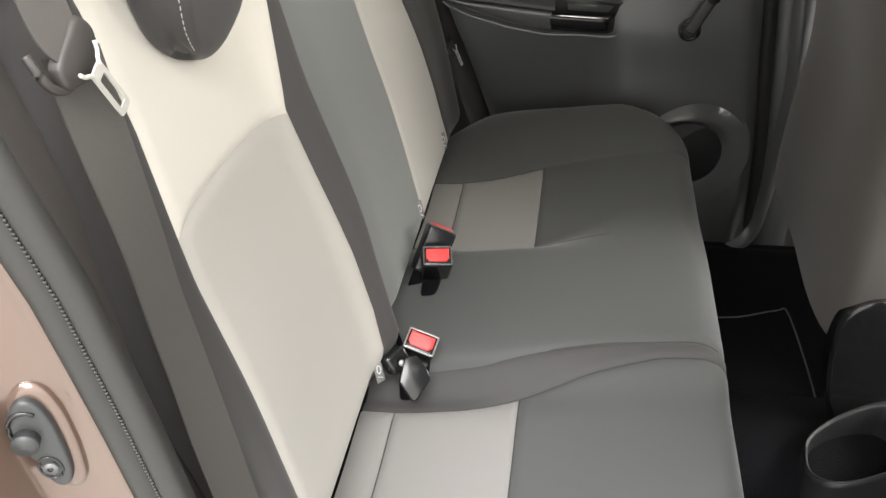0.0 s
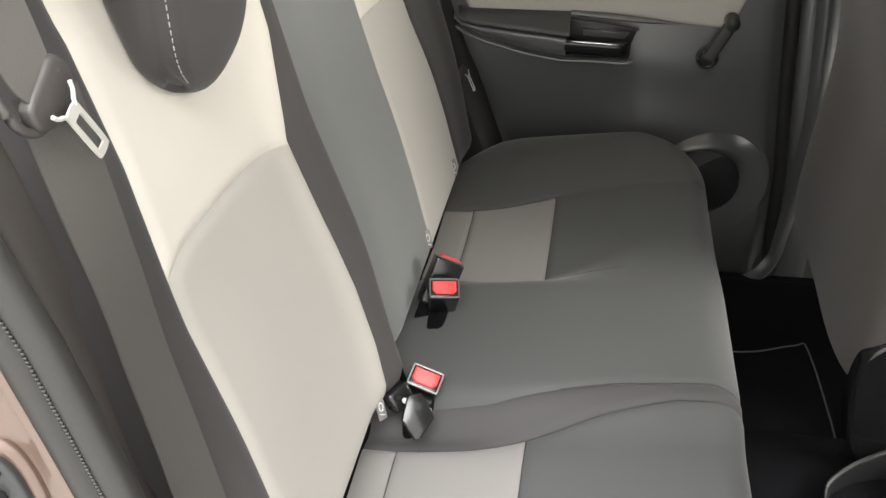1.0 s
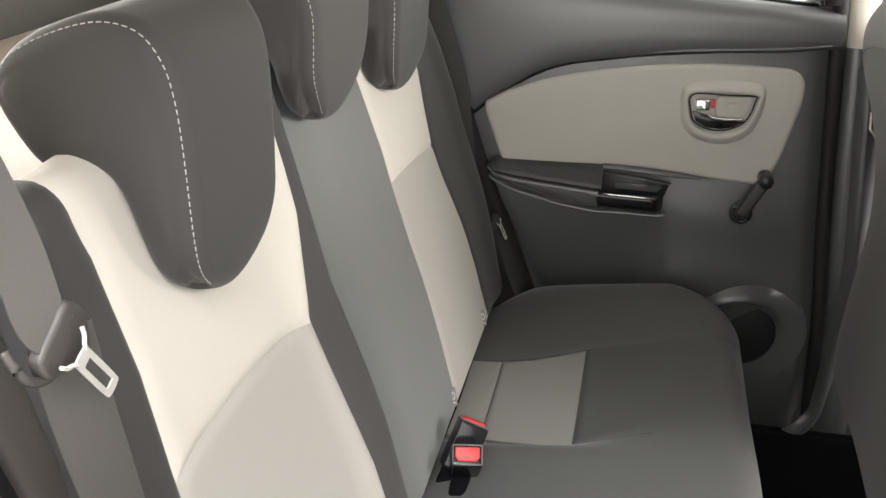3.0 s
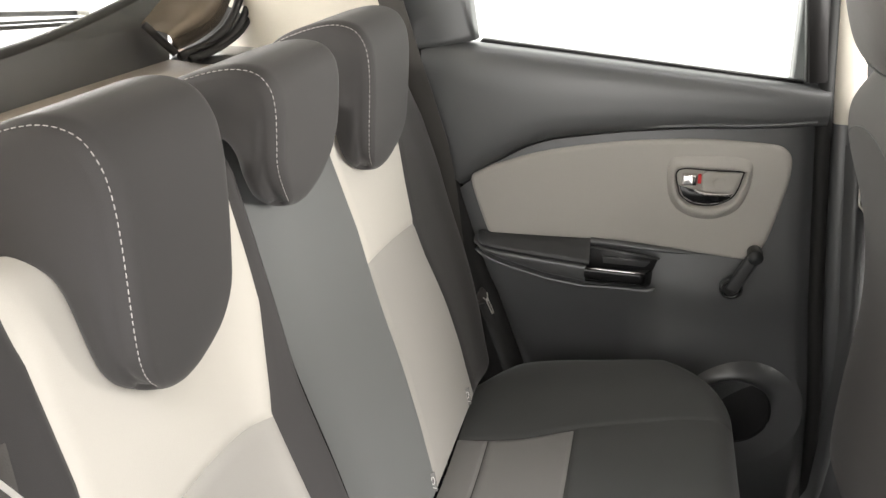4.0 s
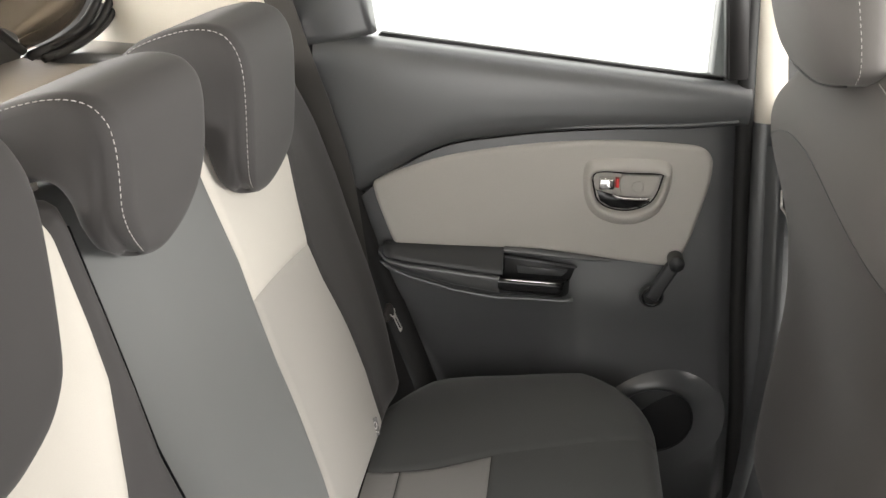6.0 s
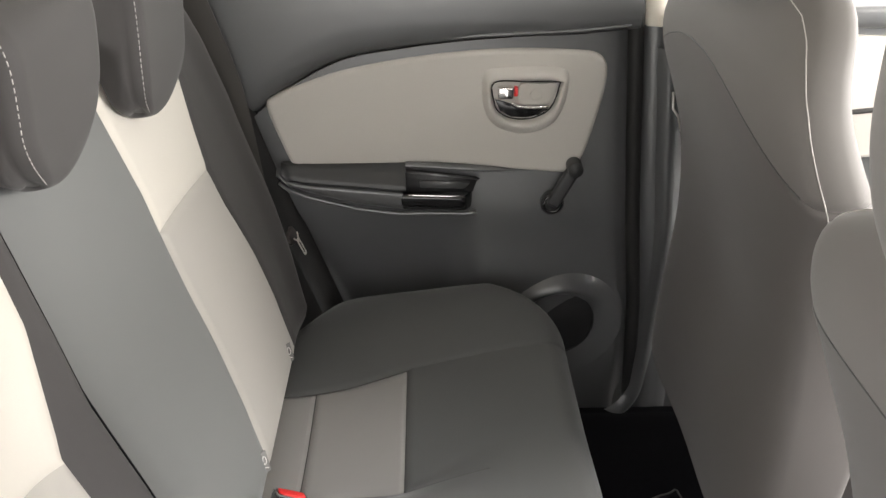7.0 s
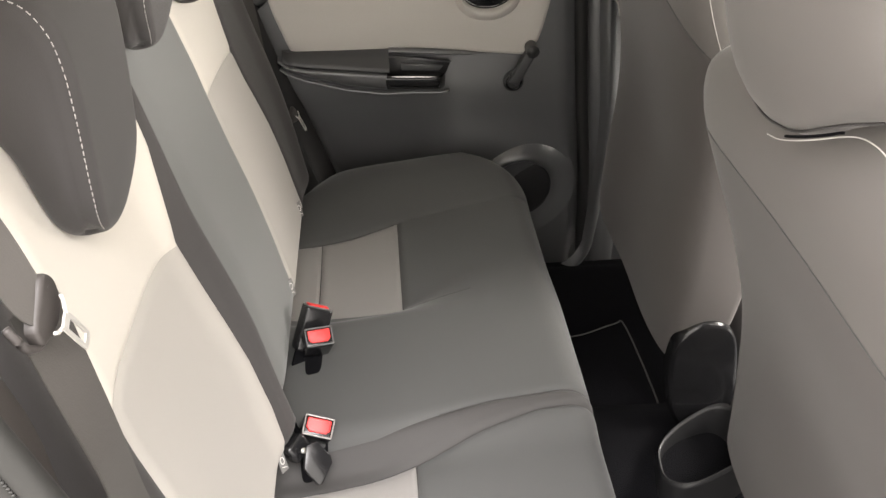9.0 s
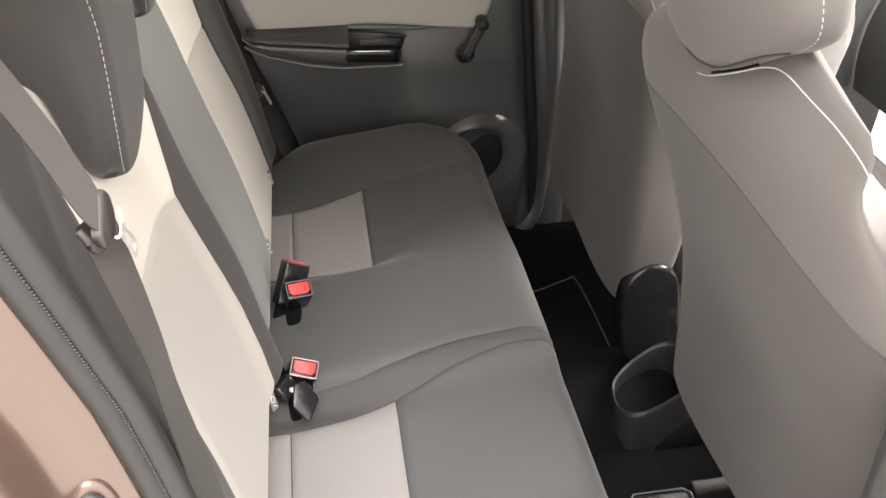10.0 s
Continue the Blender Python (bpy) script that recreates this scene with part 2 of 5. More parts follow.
F_E = ((-0.07, 0.44), (0.0, 0.458), (0.1, 0.452), (0.2, 0.430), (0.3, 0.402), (0.36, 0.395), (0.43, 0.412), (0.48, 0.428), (0.55, 0.44), (0.64, 0.45))
F_OUT = ((-0.07, 0.58), (0.1, 0.605), (0.40, 0.60), (0.5, 0.575), (0.58, 0.535), (0.64, 0.48))
TOP = 0.618


def back_height(y, s, lo, hi, raise_lo, raise_hi):
    """How proud the padding stands between the edges lo and hi, with rolled rims."""
    roll = 0.0
    inner = raise_hi > 0.02
    for d, r in ((y - lo, 0.016 if raise_lo < 0 else 0.035), (hi - y, 0.016 if inner else 0.035), (TOP + 0.012 - s, 0.035)):
        d = max(0.0, d)
        if d < r:
            roll = max(roll, r * (1 - math.sqrt(max(0.0, 1 - (1 - d / r) ** 2))))
    bulge = 0.006 * math.exp(-((s - 0.2) / 0.12) ** 2)
    foot = -0.05 * step(0.0, -0.07, s)
    return bulge - roll + foot + raise_lo * (1 - step(0, 0.09, y - lo)) + raise_hi * (1 - step(0, 0.09, hi - y))


def back_zone(lo, hi, edge_lo, edge_hi, s0, s1, raise_lo, raise_hi, columns, seam=(True, True, False, False), rows=46):
    """The padded cover between two seams lo and hi that change with height."""
    vs = [0, 0.012, 0.03] + span(0.06, 0.94, columns) + [0.97, 0.988, 1]
    lo_s = s0 if callable(s0) else (lambda v: s0)
    hi_s = s1 if callable(s1) else (lambda v: s1)

    def place(u, v):
        s = lo_s(v) + u * (hi_s(v) - lo_s(v))
        a, b = lerp(lo, s), lerp(hi, s)
        y = a + v * (b - a)
        h = back_height(y, s, lerp(edge_lo, s), lerp(edge_hi, s), raise_lo, raise_hi)
        dip = 0.0
        for flag, d in zip(seam, ((y - a), (b - y), (s - lo_s(v)), (hi_s(v) - s))):
            if flag:
                dip = max(dip, 0.004 * max(0.0, 1 - d / 0.007))
        return on_back(y, s, h - dip)

    us = [0, 0.006, 0.016] + span(0.035, 0.965, rows) + [0.984, 0.994, 1]
    return sheet(place, us, vs)


def arc_near(v):
    return 0.375 - 0.020 * max(0.0, (v - 0.35) / 0.65) ** 3 - 0.012 * max(0.0, (0.2 - v) / 0.2) ** 2


def arc_far(v):
    return 0.377 - 0.019 * v ** 1.6


near_back = thing("folding_seat_back", "narrow folding rear seat backrest in cream, taupe and charcoal cloth", "seat backrest", at=(-0.45, -0.3, 0.5))
part("side_bolster", back_zone(N_OUT, N_A, N_OUT, N_C, -0.07, TOP + 0.012, 0.012, 0.024, 12, (False, True, False, False)), CHARCOAL, near_back, "charcoal cloth side bolster")
part("lower_insert", back_zone(N_A, N_B, N_OUT, N_C, -0.07, arc_near, 0.012, 0.024, 18, (True, True, False, True)), TAUPE, near_back, "taupe knitted insert")
part("upper_insert", back_zone(N_A, N_B, N_OUT, N_C, arc_near, TOP + 0.012, 0.012, 0.024, 18, (True, True, True, False)), CREAM, near_back, "cream knitted upper insert")
part("inner_bolster", back_zone(N_B, N_C, N_OUT, N_C, -0.07, TOP + 0.012, 0.012, 0.024, 8, (True, False, False, False)), CHARCOAL, near_back, "charcoal cloth inner bolster")
part("back_shell", turned(box(-0.11, -0.040, -0.53, -0.13, -0.06, 0.612, 0.02, 3), Matrix.Translation(FOOT) @ Matrix((( OUT.x, 0, UP.x), (0, 1, 0), (OUT.z, 0, UP.z))).to_4x4()), CARPET, near_back)

# black tube drawn as the shade in the gap beside the middle panel
part("edge_gap_shade", tube([on_back(lerp(N_C, s) + 0.0015, s, 0.011 + 0.006 * math.exp(-((s - 0.2) / 0.12) ** 2)) for s in span(-0.05, 0.60, 40)], 0.0045, 8), CARPET, near_back, "black tube for the shaded gap along the inner edge")

far_back = thing("folding_seat_back", "wide folding rear seat backrest with slate middle and cream outer insert", "seat backrest", at=(-0.45, 0.3, 0.5))
C_IN = tuple((s, y + 0.006) for s, y in N_C)
part("middle_panel", back_zone(C_IN, F_D, C_IN, F_OUT, -0.07, TOP + 0.012, -0.012, 0.012, 22, (False, True, False, False)), SLATE, far_back, "slate grey cloth middle panel")
part("lower_insert", back_zone(F_D, F_E, C_IN, F_OUT, -0.07, arc_far, -0.012, 0.012, 16, (True, True, False, True)), TAUPE, far_back, "taupe knitted insert")
part("upper_insert", back_zone(F_D, F_E, C_IN, F_OUT, arc_far, TOP + 0.012, -0.012, 0.012, 16, (True, True, True, False)), CREAM, far_back, "cream knitted upper insert")
part("side_bolster", back_zone(F_E, F_OUT, C_IN, F_OUT, -0.07, TOP + 0.012, -0.012, 0.012, 12, (True, False, False, False)), CHARCOAL, far_back, "charcoal cloth side bolster")
part("back_shell", turned(box(-0.11, -0.040, -0.09, 0.56, -0.06, 0.612, 0.02, 3), Matrix.Translation(FOOT) @ Matrix(((OUT.x, 0, UP.x), (0, 1, 0), (OUT.z, 0, UP.z))).to_4x4()), CARPET, far_back)


# ---- saddle head restraints that hang over the backrest's top ----
SADDLE = [(0.008, -0.016), (0.025, -0.007), (0.040, 0.02), (0.056, 0.06), (0.071, 0.10), (0.082, 0.135), (0.084, 0.162), (0.072, 0.185), (0.038, 0.197), (-0.018, 0.195), (-0.050, 0.184),
          (-0.070, 0.160), (-0.069, 0.130), (-0.057, 0.109), (-0.036, 0.103), (-0.012, 0.100), (-0.003, 0.085), (-0.004, 0.05), (-0.006, 0.02), (-0.006, 0.0), (-0.003, -0.010)]


def head_restraint(y0, drop, tall, wide, lean, parent, tip=1.0, gap=0.0, wedge=0.0):
    """A padded saddle: one side outline carried across, with round edges and flat side panels, stitched inside their rims."""
    ring = curve_loop([(x + (wedge * step(0.0, 0.09, z) if i > 14 else 0.0), z + (gap if x < 0.0 and 0.09 < z < 0.13 else 0.0)) for i, (x, z) in enumerate(SADDLE)], 4)
    n = len(ring)
    normal, room = [], []
    for k in range(n):
        (ax_, ay_), (bx_, by_) = ring[k - 1], ring[(k + 1) % n]
        d = math.hypot(bx_ - ax_, by_ - ay_)
        normal.append(((by_ - ay_) / d, -(bx_ - ax_) / d))
        (ax_, ay_), (bx_, by_) = ring[k], ring[(n - k) % n]
        room.append(max(0.003, min(0.018, 0.36 * math.hypot(bx_ - ax_, by_ - ay_))))
    if sum(ring[k][0] * ring[(k + 1) % n][1] - ring[(k + 1) % n][0] * ring[k][1] for k in range(n)) < 0:
        normal = [(-p, -q) for p, q in normal]
    for turn_ in range(6):
        room = [(room[k - 1] + 2 * room[k] + room[(k + 1) % n]) / 4 for k in range(n)]

    def width(s):
        full = smooth(((-0.0165, 0.40), (-0.0150, 0.45), (-0.010, 0.57), (0.0, 0.73), (0.012, 0.85), (0.03, 0.945), (0.055, 0.98), (0.11, 0.995), (0.15, 1.0), (0.2, 1.0)), s)
        return wide * full * (1 - (1 - tip) * step(0.075, -0.005, s))

    def place(v, k, more=0.0):
        x, s = ring[k]
        w, r = width(s), room[k]
        e = w * (1 - abs(v))
        inset = (r - math.sqrt(max(0.0, r * r - (r - e) ** 2)) if e < r else 0.0) + more
        p, q = normal[k]
        s += 0.009 * v * v * step(0.04, -0.016, s)
        return on_back(y0 + v * w, drop + (s - inset * q) * tall, x - inset * p + lean * (1 - s / 0.2))

    side = [0.60, 0.70, 0.76, 0.80, 0.84, 0.87, 0.90, 0.925, 0.945, 0.965, 0.98, 0.99, 0.996, 1.0]
    us = [-q for q in reversed(side)] + span(-0.5, 0.5, 9) + side
    bm = sheet(place, us, list(range(n)), wrap_v=True)
    bm.verts.ensure_lookup_table()
    grid = list(bm.verts)
    for r, out in ((0, -1), (len(us) - 1, 1)):
        # side panel: rungs from the front rim to the inner rim
        rows = []
        for k in range(n // 2 + 1):
            p, q = grid[r * n + k], grid[r * n + (n - k) % n]
            if p is q:
                rows.append([p])
                continue
            rows.append([p] + [bm.verts.new(p.co.lerp(q.co, f) + Vector((0, out * 0.004 * math.sin(math.pi * f) * min(1, (p.co - q.co).length / 0.04), 0))) for f in (0.2, 0.4, 0.6, 0.8)] + [q])
        for lo, hi in zip(rows, rows[1:]):
            if len(lo) == 1 or len(hi) == 1:
                end, edge = (lo, hi) if len(lo) == 1 else (hi, lo)
                for m_ in range(len(edge) - 1):
                    bm.faces.new((end[0], edge[m_], edge[m_ + 1]))
            else:
                for m_ in range(len(lo) - 1):
                    bm.faces.new((lo[m_], lo[m_ + 1], hi[m_ + 1], hi[m_]))
    pad = part("head_restraint", bm, CHARCOAL, parent, "charcoal saddle-shaped head restraint")
    part("stitching", dashes([place(-1 + 0.30 * room[k] / width(ring[k][1]), k, -0.0003) for k in range(4, 44)], 0.0040, 0.0026, 0.00048), THREAD, pad, "pale contrast stitching")
    for dy in (-0.05, 0.05):
        part("post", tube([on_back(y0 + dy, 0.56, -0.05), on_back(y0 + dy, 0.645, -0.03)], 0.006, 10), STEEL, pad, "steel head restraint post")
    return pad


head_restraint(-0.291, 0.489, 1.18, 0.085, 0.004, near_back)
head_restraint(-0.018, 0.549, 0.80, 0.092, 0.016, far_back, 0.76, 0.010, 0.013)
head_restraint(0.270, 0.508, 1.03, 0.095, 0.008, far_back)

# ---- rear bench cushion ----
C_IN_L = ((-0.5, -0.47), (-0.26, -0.46), (0.05, -0.44))
C_SEAM2 = ((-0.5, -0.20), (-0.42, -0.198), (-0.33, -0.188), (-0.258, -0.172), (-0.21, -0.160), (-0.16, -0.146), (-0.075, -0.126), (0.0, -0.124), (0.05, -0.128))
C_SEAM1 = ((-0.5, -0.148), (-0.31, -0.134), (-0.253, -0.122), (-0.145, -0.102), (-0.037, -0.095), (0.05, -0.104))
C_IN_F = ((-0.5, 0.188), (-0.40, 0.182), (-0.262, 0.168), (0.05, 0.21))
C_IN_R = ((-0.5, 0.41), (-0.44, 0.415), (-0.36, 0.425), (-0.262, 0.448), (0.05, 0.47))


def bench_half(x, y):
    return 0.545 + 0.105 * (step(-0.52, -0.38, x) if y > 0 else step(-0.47, -0.17, x))


def bench_front(y):
    v = abs(y - CENTRE) / 0.65
    return 0.014 - 0.15 * max(0.0, (v - 0.72) / 0.28) ** 2.6


def bench_z(x, y):
    z = smooth(((-0.5, 0.505), (-0.40, 0.508), (-0.26, 0.527), (-0.12, 0.553), (-0.04, 0.562), (0.05, 0.560)), x)
    rear = step(-0.05, -0.30, x)
    # raised middle place: steep sides at the back, running out towards the front edge
    z += (0.016 + 0.019 * rear) * step(-0.19, -0.105, y) * (1 - step(0.10 + 0.02 * rear, 0.30 - 0.125 * rear, y))
    z -= 0.010 * step(0.02, -0.2, x) * (math.exp(-((y - 0.30) / 0.11) ** 2) + math.exp(-((y + 0.31) / 0.11) ** 2))
    z += smooth(((-0.5, 0.015), (-0.42, 0.030), (-0.35, 0.042), (-0.244, 0.040), (-0.137, 0.032), (-0.07, 0.026), (0.05, 0.012)), x) * step(0.42, 0.60, y) + 0.035 * step(-0.40, -0.58, y)
    z -= 0.016 * step(-0.12, -0.34, x) * math.exp(-((y + 0.165) / 0.026) ** 2)
    d = min(bench_front(y) - x, bench_half(x, y) - abs(y - CENTRE))
    r = 0.042
    d = max(0.0, d)
    if d < r:
        z -= r * (1 - math.sqrt(max(0.0, 1 - (1 - d / r) ** 2)))
    return z


def bench_zone(lo, hi, x0, x1, columns, rows, seam=(False, False, False, False), skirt=""):
    """Padded cover between the seams lo and hi, from x0 to x1; x1 None runs to the rolled front edge."""
    vs = [0, 0.012, 0.03] + span(0.06, 0.94, columns) + [0.97, 0.988, 1]
    us = [0, 0.01, 0.025] + span(0.05, 0.86, rows) + [0.88, 0.90, 0.92, 0.94, 0.955, 0.97, 0.98, 0.988, 0.994, 1]

    def edge(t, x):
        y = lerp(t, x)
        return CENTRE + max(-bench_half(x, -1), min(bench_half(x, 1), y - CENTRE))

    def place(u, v):
        x = x0 + u * ((x1 if x1 is not None else 0.0) - x0)
        for k in range(3):
            y = edge(lo, x) + v * (edge(hi, x) - edge(lo, x))
            if x1 is None:
                x = x0 + u * (bench_front(y) - x0)
        dip = 0.0
        for flag, d in zip(seam, (y - edge(lo, x), edge(hi, x) - y, x - x0, (x1 if x1 is not None else 9) - x)):
            if flag:
                dip = max(dip, 0.004 * max(0.0, 1 - d / 0.007))
        return Vector((x, y, bench_z(x, y) - dip))

    bm = sheet(place, us, vs)
    bm.verts.ensure_lookup_table()
    nv = len(vs)
    grid = list(bm.verts)
    if "f" in skirt:
        row = [grid[(len(us) - 1) * nv + j] for j in range(nv)]
        low = [[bm.verts.new(Vector((v.co.x - dx, v.co.y, v.co.z - dz))) for v in row] for dx, dz in ((0.002, 0.02), (0.02, 0.12), (0.05, 0.25))]
        for a, b in zip([row] + low, low):
            for j in range(nv - 1):
                bm.faces.new((a[j], a[j + 1], b[j + 1], b[j]))
    for side, j in (("l", 0), ("r", nv - 1)):
        if side in skirt:
            row = [grid[i * nv + j] for i in range(len(us))]
            low = [bm.verts.new(v.co - Vector((0, 0, 0.2))) for v in row]
            for i in range(len(row) - 1):
                bm.faces.new((row[i], row[i + 1], low[i + 1], low[i]))
    return bm


C_OUT_F = ((-0.5, 0.80), (0.05, 0.80))
C_OUT_N = ((-0.5, -0.80), (0.05, -0.80))
bench = thing("rear_seat_cushion", "rear bench cushion in charcoal cloth with grey inserts", "seat cushion", at=(-0.2, 0.055, 0.25))
part("near_outer_panel", bench_zone(C_OUT_N, C_IN_L, -0.47, None, 12, 30, (False, True, False, False), "fl"), CUSHION, bench)
part("insert", bench_zone(C_IN_L, C_SEAM2, -0.425, -0.258, 18, 18, (True, True, True, True)), GREY, bench, "grey knitted cushion insert")
part("insert_strip", bench_zone(C_IN_L, C_SEAM2, -0.47, -0.425, 18, 6, (True, True, False, True)), GREY, bench, "grey knitted strip")
part("front_panel", bench_zone(C_IN_L, C_SEAM2, -0.258, None, 22, 26, (False, True, True, False), "f"), CUSHION, bench)
# this strip's darker tone is the trough's shade, put into the colour
part("valley_panel", bench_zone(C_SEAM2, C_SEAM1, -0.47, None, 8, 34, (True, True, False, False), "f"), VALLEY_SHADED, bench, "charcoal cloth strip between two seams, coloured darker for the valley's shade")
part("middle_panel", bench_zone(C_SEAM1, C_IN_F, -0.47, None, 30, 34, (True, False, False, False), "f"), CUSHION, bench)
part("insert", bench_zone(C_IN_F, C_IN_R, -0.415, -0.262, 18, 18, (True, True, True, True)), GREY, bench, "grey knitted cushion insert")
part("insert_strip", bench_zone(C_IN_F, C_IN_R, -0.47, -0.415, 18, 6, (True, True, False, True)), GREY, bench, "grey knitted strip")
part("front_panel", bench_zone(C_IN_F, C_IN_R, -0.262, None, 22, 26, (False, False, True, False), "f"), CUSHION, bench)
part("far_outer_panel", bench_zone(C_IN_R, C_OUT_F, -0.47, None, 14, 34, (True, False, False, False), "fr"), CUSHION, bench)
part("seat_base", box(-0.46, -0.06, -0.42, 0.53, 0.20, 0.47, 0.02), CARPET, bench)

SEAM = material("dark_seam_thread", (0.034, 0.032, 0.030), 0.8, scale=300, vary=0.2, bump=0.0)


def seam_line(table, x0, x1, n=26, r=0.0008, deep=0.0032):
    """Sewn thread that lies in a cushion seam."""
    return tube([(x, lerp(table, x), bench_z(x, lerp(table, x)) - deep) for x in span(x0, x1, n)], r, 6)


for table, x0, x1 in ((C_SEAM1, -0.22, 0.008), (C_SEAM2, -0.40, 0.008), (C_IN_L, -0.44, -0.26), (C_IN_F, -0.44, -0.262), (C_IN_R, -0.44, -0.262)):
    part("seam", seam_line(table, x0, x1), SEAM, bench, "dark sewn seam")
for lo, hi, x in ((C_IN_L, C_SEAM2, -0.258), (C_IN_F, C_IN_R, -0.262), (C_IN_L, C_SEAM2, -0.425), (C_IN_F, C_IN_R, -0.415)):
    part("seam", tube([(x, y, bench_z(x, y) - 0.0036) for y in span(lerp(lo, x), lerp(hi, x), 18)], 0.0008, 6), SEAM, bench, "dark sewn seam")
# dark line drawn for the shaded crease that runs on past the insert
part("seam", seam_line(C_IN_F, -0.262, -0.14, 14, 0.0007, 0.0003), SEAM, bench, "dark sewn seam")
# thin black patches on the cushion stand in for shade round the buckles
BUCKLE_SHADE = ([(-0.425, 0.012), (-0.412, 0.006), (-0.402, 0.012), (-0.399, 0.04), (-0.402, 0.07), (-0.425, 0.08)], [(-0.425, -0.165), (-0.41, -0.170), (-0.392, -0.155), (-0.386, -0.135), (-0.39, -0.118), (-0.425, -0.115)])
for loop in BUCKLE_SHADE:
    part("buckle_shade", slab(curve_loop(loop, 4), 0.0012, -0.004, 0.001, 2, lambda a, q, h: Vector((a, q, bench_z(a, q) + h))), CARPET, bench, "black patch standing in for the shade round the buckles")
# thicker dark tubes put the crease's shade in beside the middle place
for x0, x1, r in ((-0.395, -0.33, 0.0020), (-0.335, -0.27, 0.0013)):
    part("seam", seam_line(C_IN_F, x0, x1, 10, r, 0.0030), SEAM, bench, "dark tube for the shade in the crease beside the raised middle place")

# ---- far rear door ----
def yd(x):
    return 0.712 + 0.05 * x


def on_door(x, z, h=0.0):
    """A place on the far door's inner face, h metres towards the cabin."""
    return Vector((x, yd(x) - h, z))


DOOR_REAR = ((0.10, -0.30), (0.495, -0.41), (0.675, -0.47), (0.866, -0.527), (1.087, -0.583), (1.30, -0.64), (1.45, -0.68))
DOOR_FRONT = ((0.10, 0.20), (0.468, 0.178), (0.657, 0.155), (0.83, 0.138), (0.989, 0.124), (1.10, 0.115), (1.45, 0.09))
LEDGE = ((-0.62, 0.83), (-0.53, 0.885), (-0.47, 0.932), (-0.37, 0.986), (-0.26, 1.006), (-0.16, 1.016), (-0.065, 1.021), (0.03, 1.023), (0.14, 1.032))


def sill_z(x):
    return 1.118 - 0.121 * x


door = thing("rear_door", "closed rear car door with black panel and pale grey insert", "car door", at=(-0.15, 0.72, 0.2))


def door_lower():
    def place(u, v):
        z = 0.16 + v * (0.99 - 0.16)
        a, b = lerp(DOOR_REAR, z), lerp(DOOR_FRONT, z)
        x = a + u * (b - a)
        z1 = smooth(LEDGE, x) + 0.004
        z = 0.16 + v * (z1 - 0.16)
        h = 0.012 * step(0.62, 0.72, z) - 0.03 * step(0.35, 0.16, z)
        # hollow under the armrest, overhung by it; the panel swells forward of it
        front = step(-0.20, -0.11, x)
        h += (1 - front) * (0.040 * step(0.46, 0.74, z) - 0.044) * step(0.80, 0.70, z) + front * 0.024 * step(0.88, 0.52, z) * step(0.30, 0.56, z) * step(0.16, -0.06, x)
        h -= 0.02 * (step(0.03, 0.0, u * (b - a)) + step(0.03, 0.0, (1 - u) * (b - a)))
        return on_door(x, z, h)
    return sheet(place, [0, 0.01, 0.02, 0.035, 0.05] + span(0.08, 0.92, 34) + [0.95, 0.965, 0.98, 0.99, 1], span(0, 1, 44))


def door_shoulder():
    def place(u, v):
        x = lerp(DOOR_REAR, 1.0) - 0.03 + u * (0.135 - lerp(DOOR_REAR, 1.0) + 0.03)
        z0, z1 = smooth(LEDGE, x), sill_z(x) - 0.004
        # rolls out from under the ledge, swells, then turns over the top towards the glass
        h = lerp(((0, -0.012), (0.04, 0.010), (0.10, 0.017), (0.25, 0.022), (0.48, 0.024), (0.60, 0.0225), (0.68, 0.019), (0.75, 0.0145), (0.80, 0.010), (0.84, 0.005), (0.88, -0.001), (0.92, -0.008), (1, -0.030)), v)
        z = z0 + (z1 - z0) * lerp(((0, 0), (0.60, 0.71), (0.68, 0.82), (0.75, 0.90), (0.80, 0.95), (0.84, 0.978), (0.88, 0.992), (0.92, 0.999), (1, 1.0)), v)
        return on_door(x, z, h)
    return sheet(place, span(0, 1, 50), [0, 0.02, 0.04, 0.07, 0.1, 0.15] + span(0.22, 0.8, 10) + [0.84, 0.88, 0.91, 0.94, 0.97, 1])


panel = part("lower_panel", door_lower(), PLASTIC, door, "black grained plastic door panel")
part("shoulder", door_shoulder(), PLASTIC, door, "black grained plastic window shoulder")
part("shoulder_bead", sheet(lambda x, a: on_door(x, smooth(LEDGE, x) + 0.012 + 0.0042 * math.sin(a), 0.010 + 0.0130 * math.cos(a) * step(-0.25, -0.08, x)), span(-0.25, 0.118, 24), span(-1.5, 1.5, 7)), PLASTIC, door, "raised bead under the window shoulder")
part("door_core", box(-0.62, 0.17, 0.755, 0.80, 0.10, 1.10), RUBBER, door)

INSERT = [(-0.495, 0.917), (-0.478, 0.935), (-0.44, 0.952), (-0.365, 0.976), (-0.262, 0.994), (-0.162, 1.004), (-0.065, 1.007), (0.03, 1.002), (0.066, 0.996),
          (0.084, 0.978), (0.087, 0.950), (0.083, 0.917), (0.063, 0.828), (0.048, 0.792), (0.034, 0.776), (0.01, 0.776), (-0.042, 0.782), (-0.12, 0.792), (-0.199, 0.802), (-0.28, 0.803), (-0.36, 0.801), (-0.445, 0.797), (-0.458, 0.803), (-0.474, 0.843)]
CUP = [(-0.108, 0.951), (-0.05, 0.951), (0.002, 0.950), (0.004, 0.944), (-0.002, 0.918), (-0.012, 0.900), (-0.030, 0.889), (-0.052, 0.884), (-0.078, 0.887), (-0.098, 0.898), (-0.107, 0.915)]
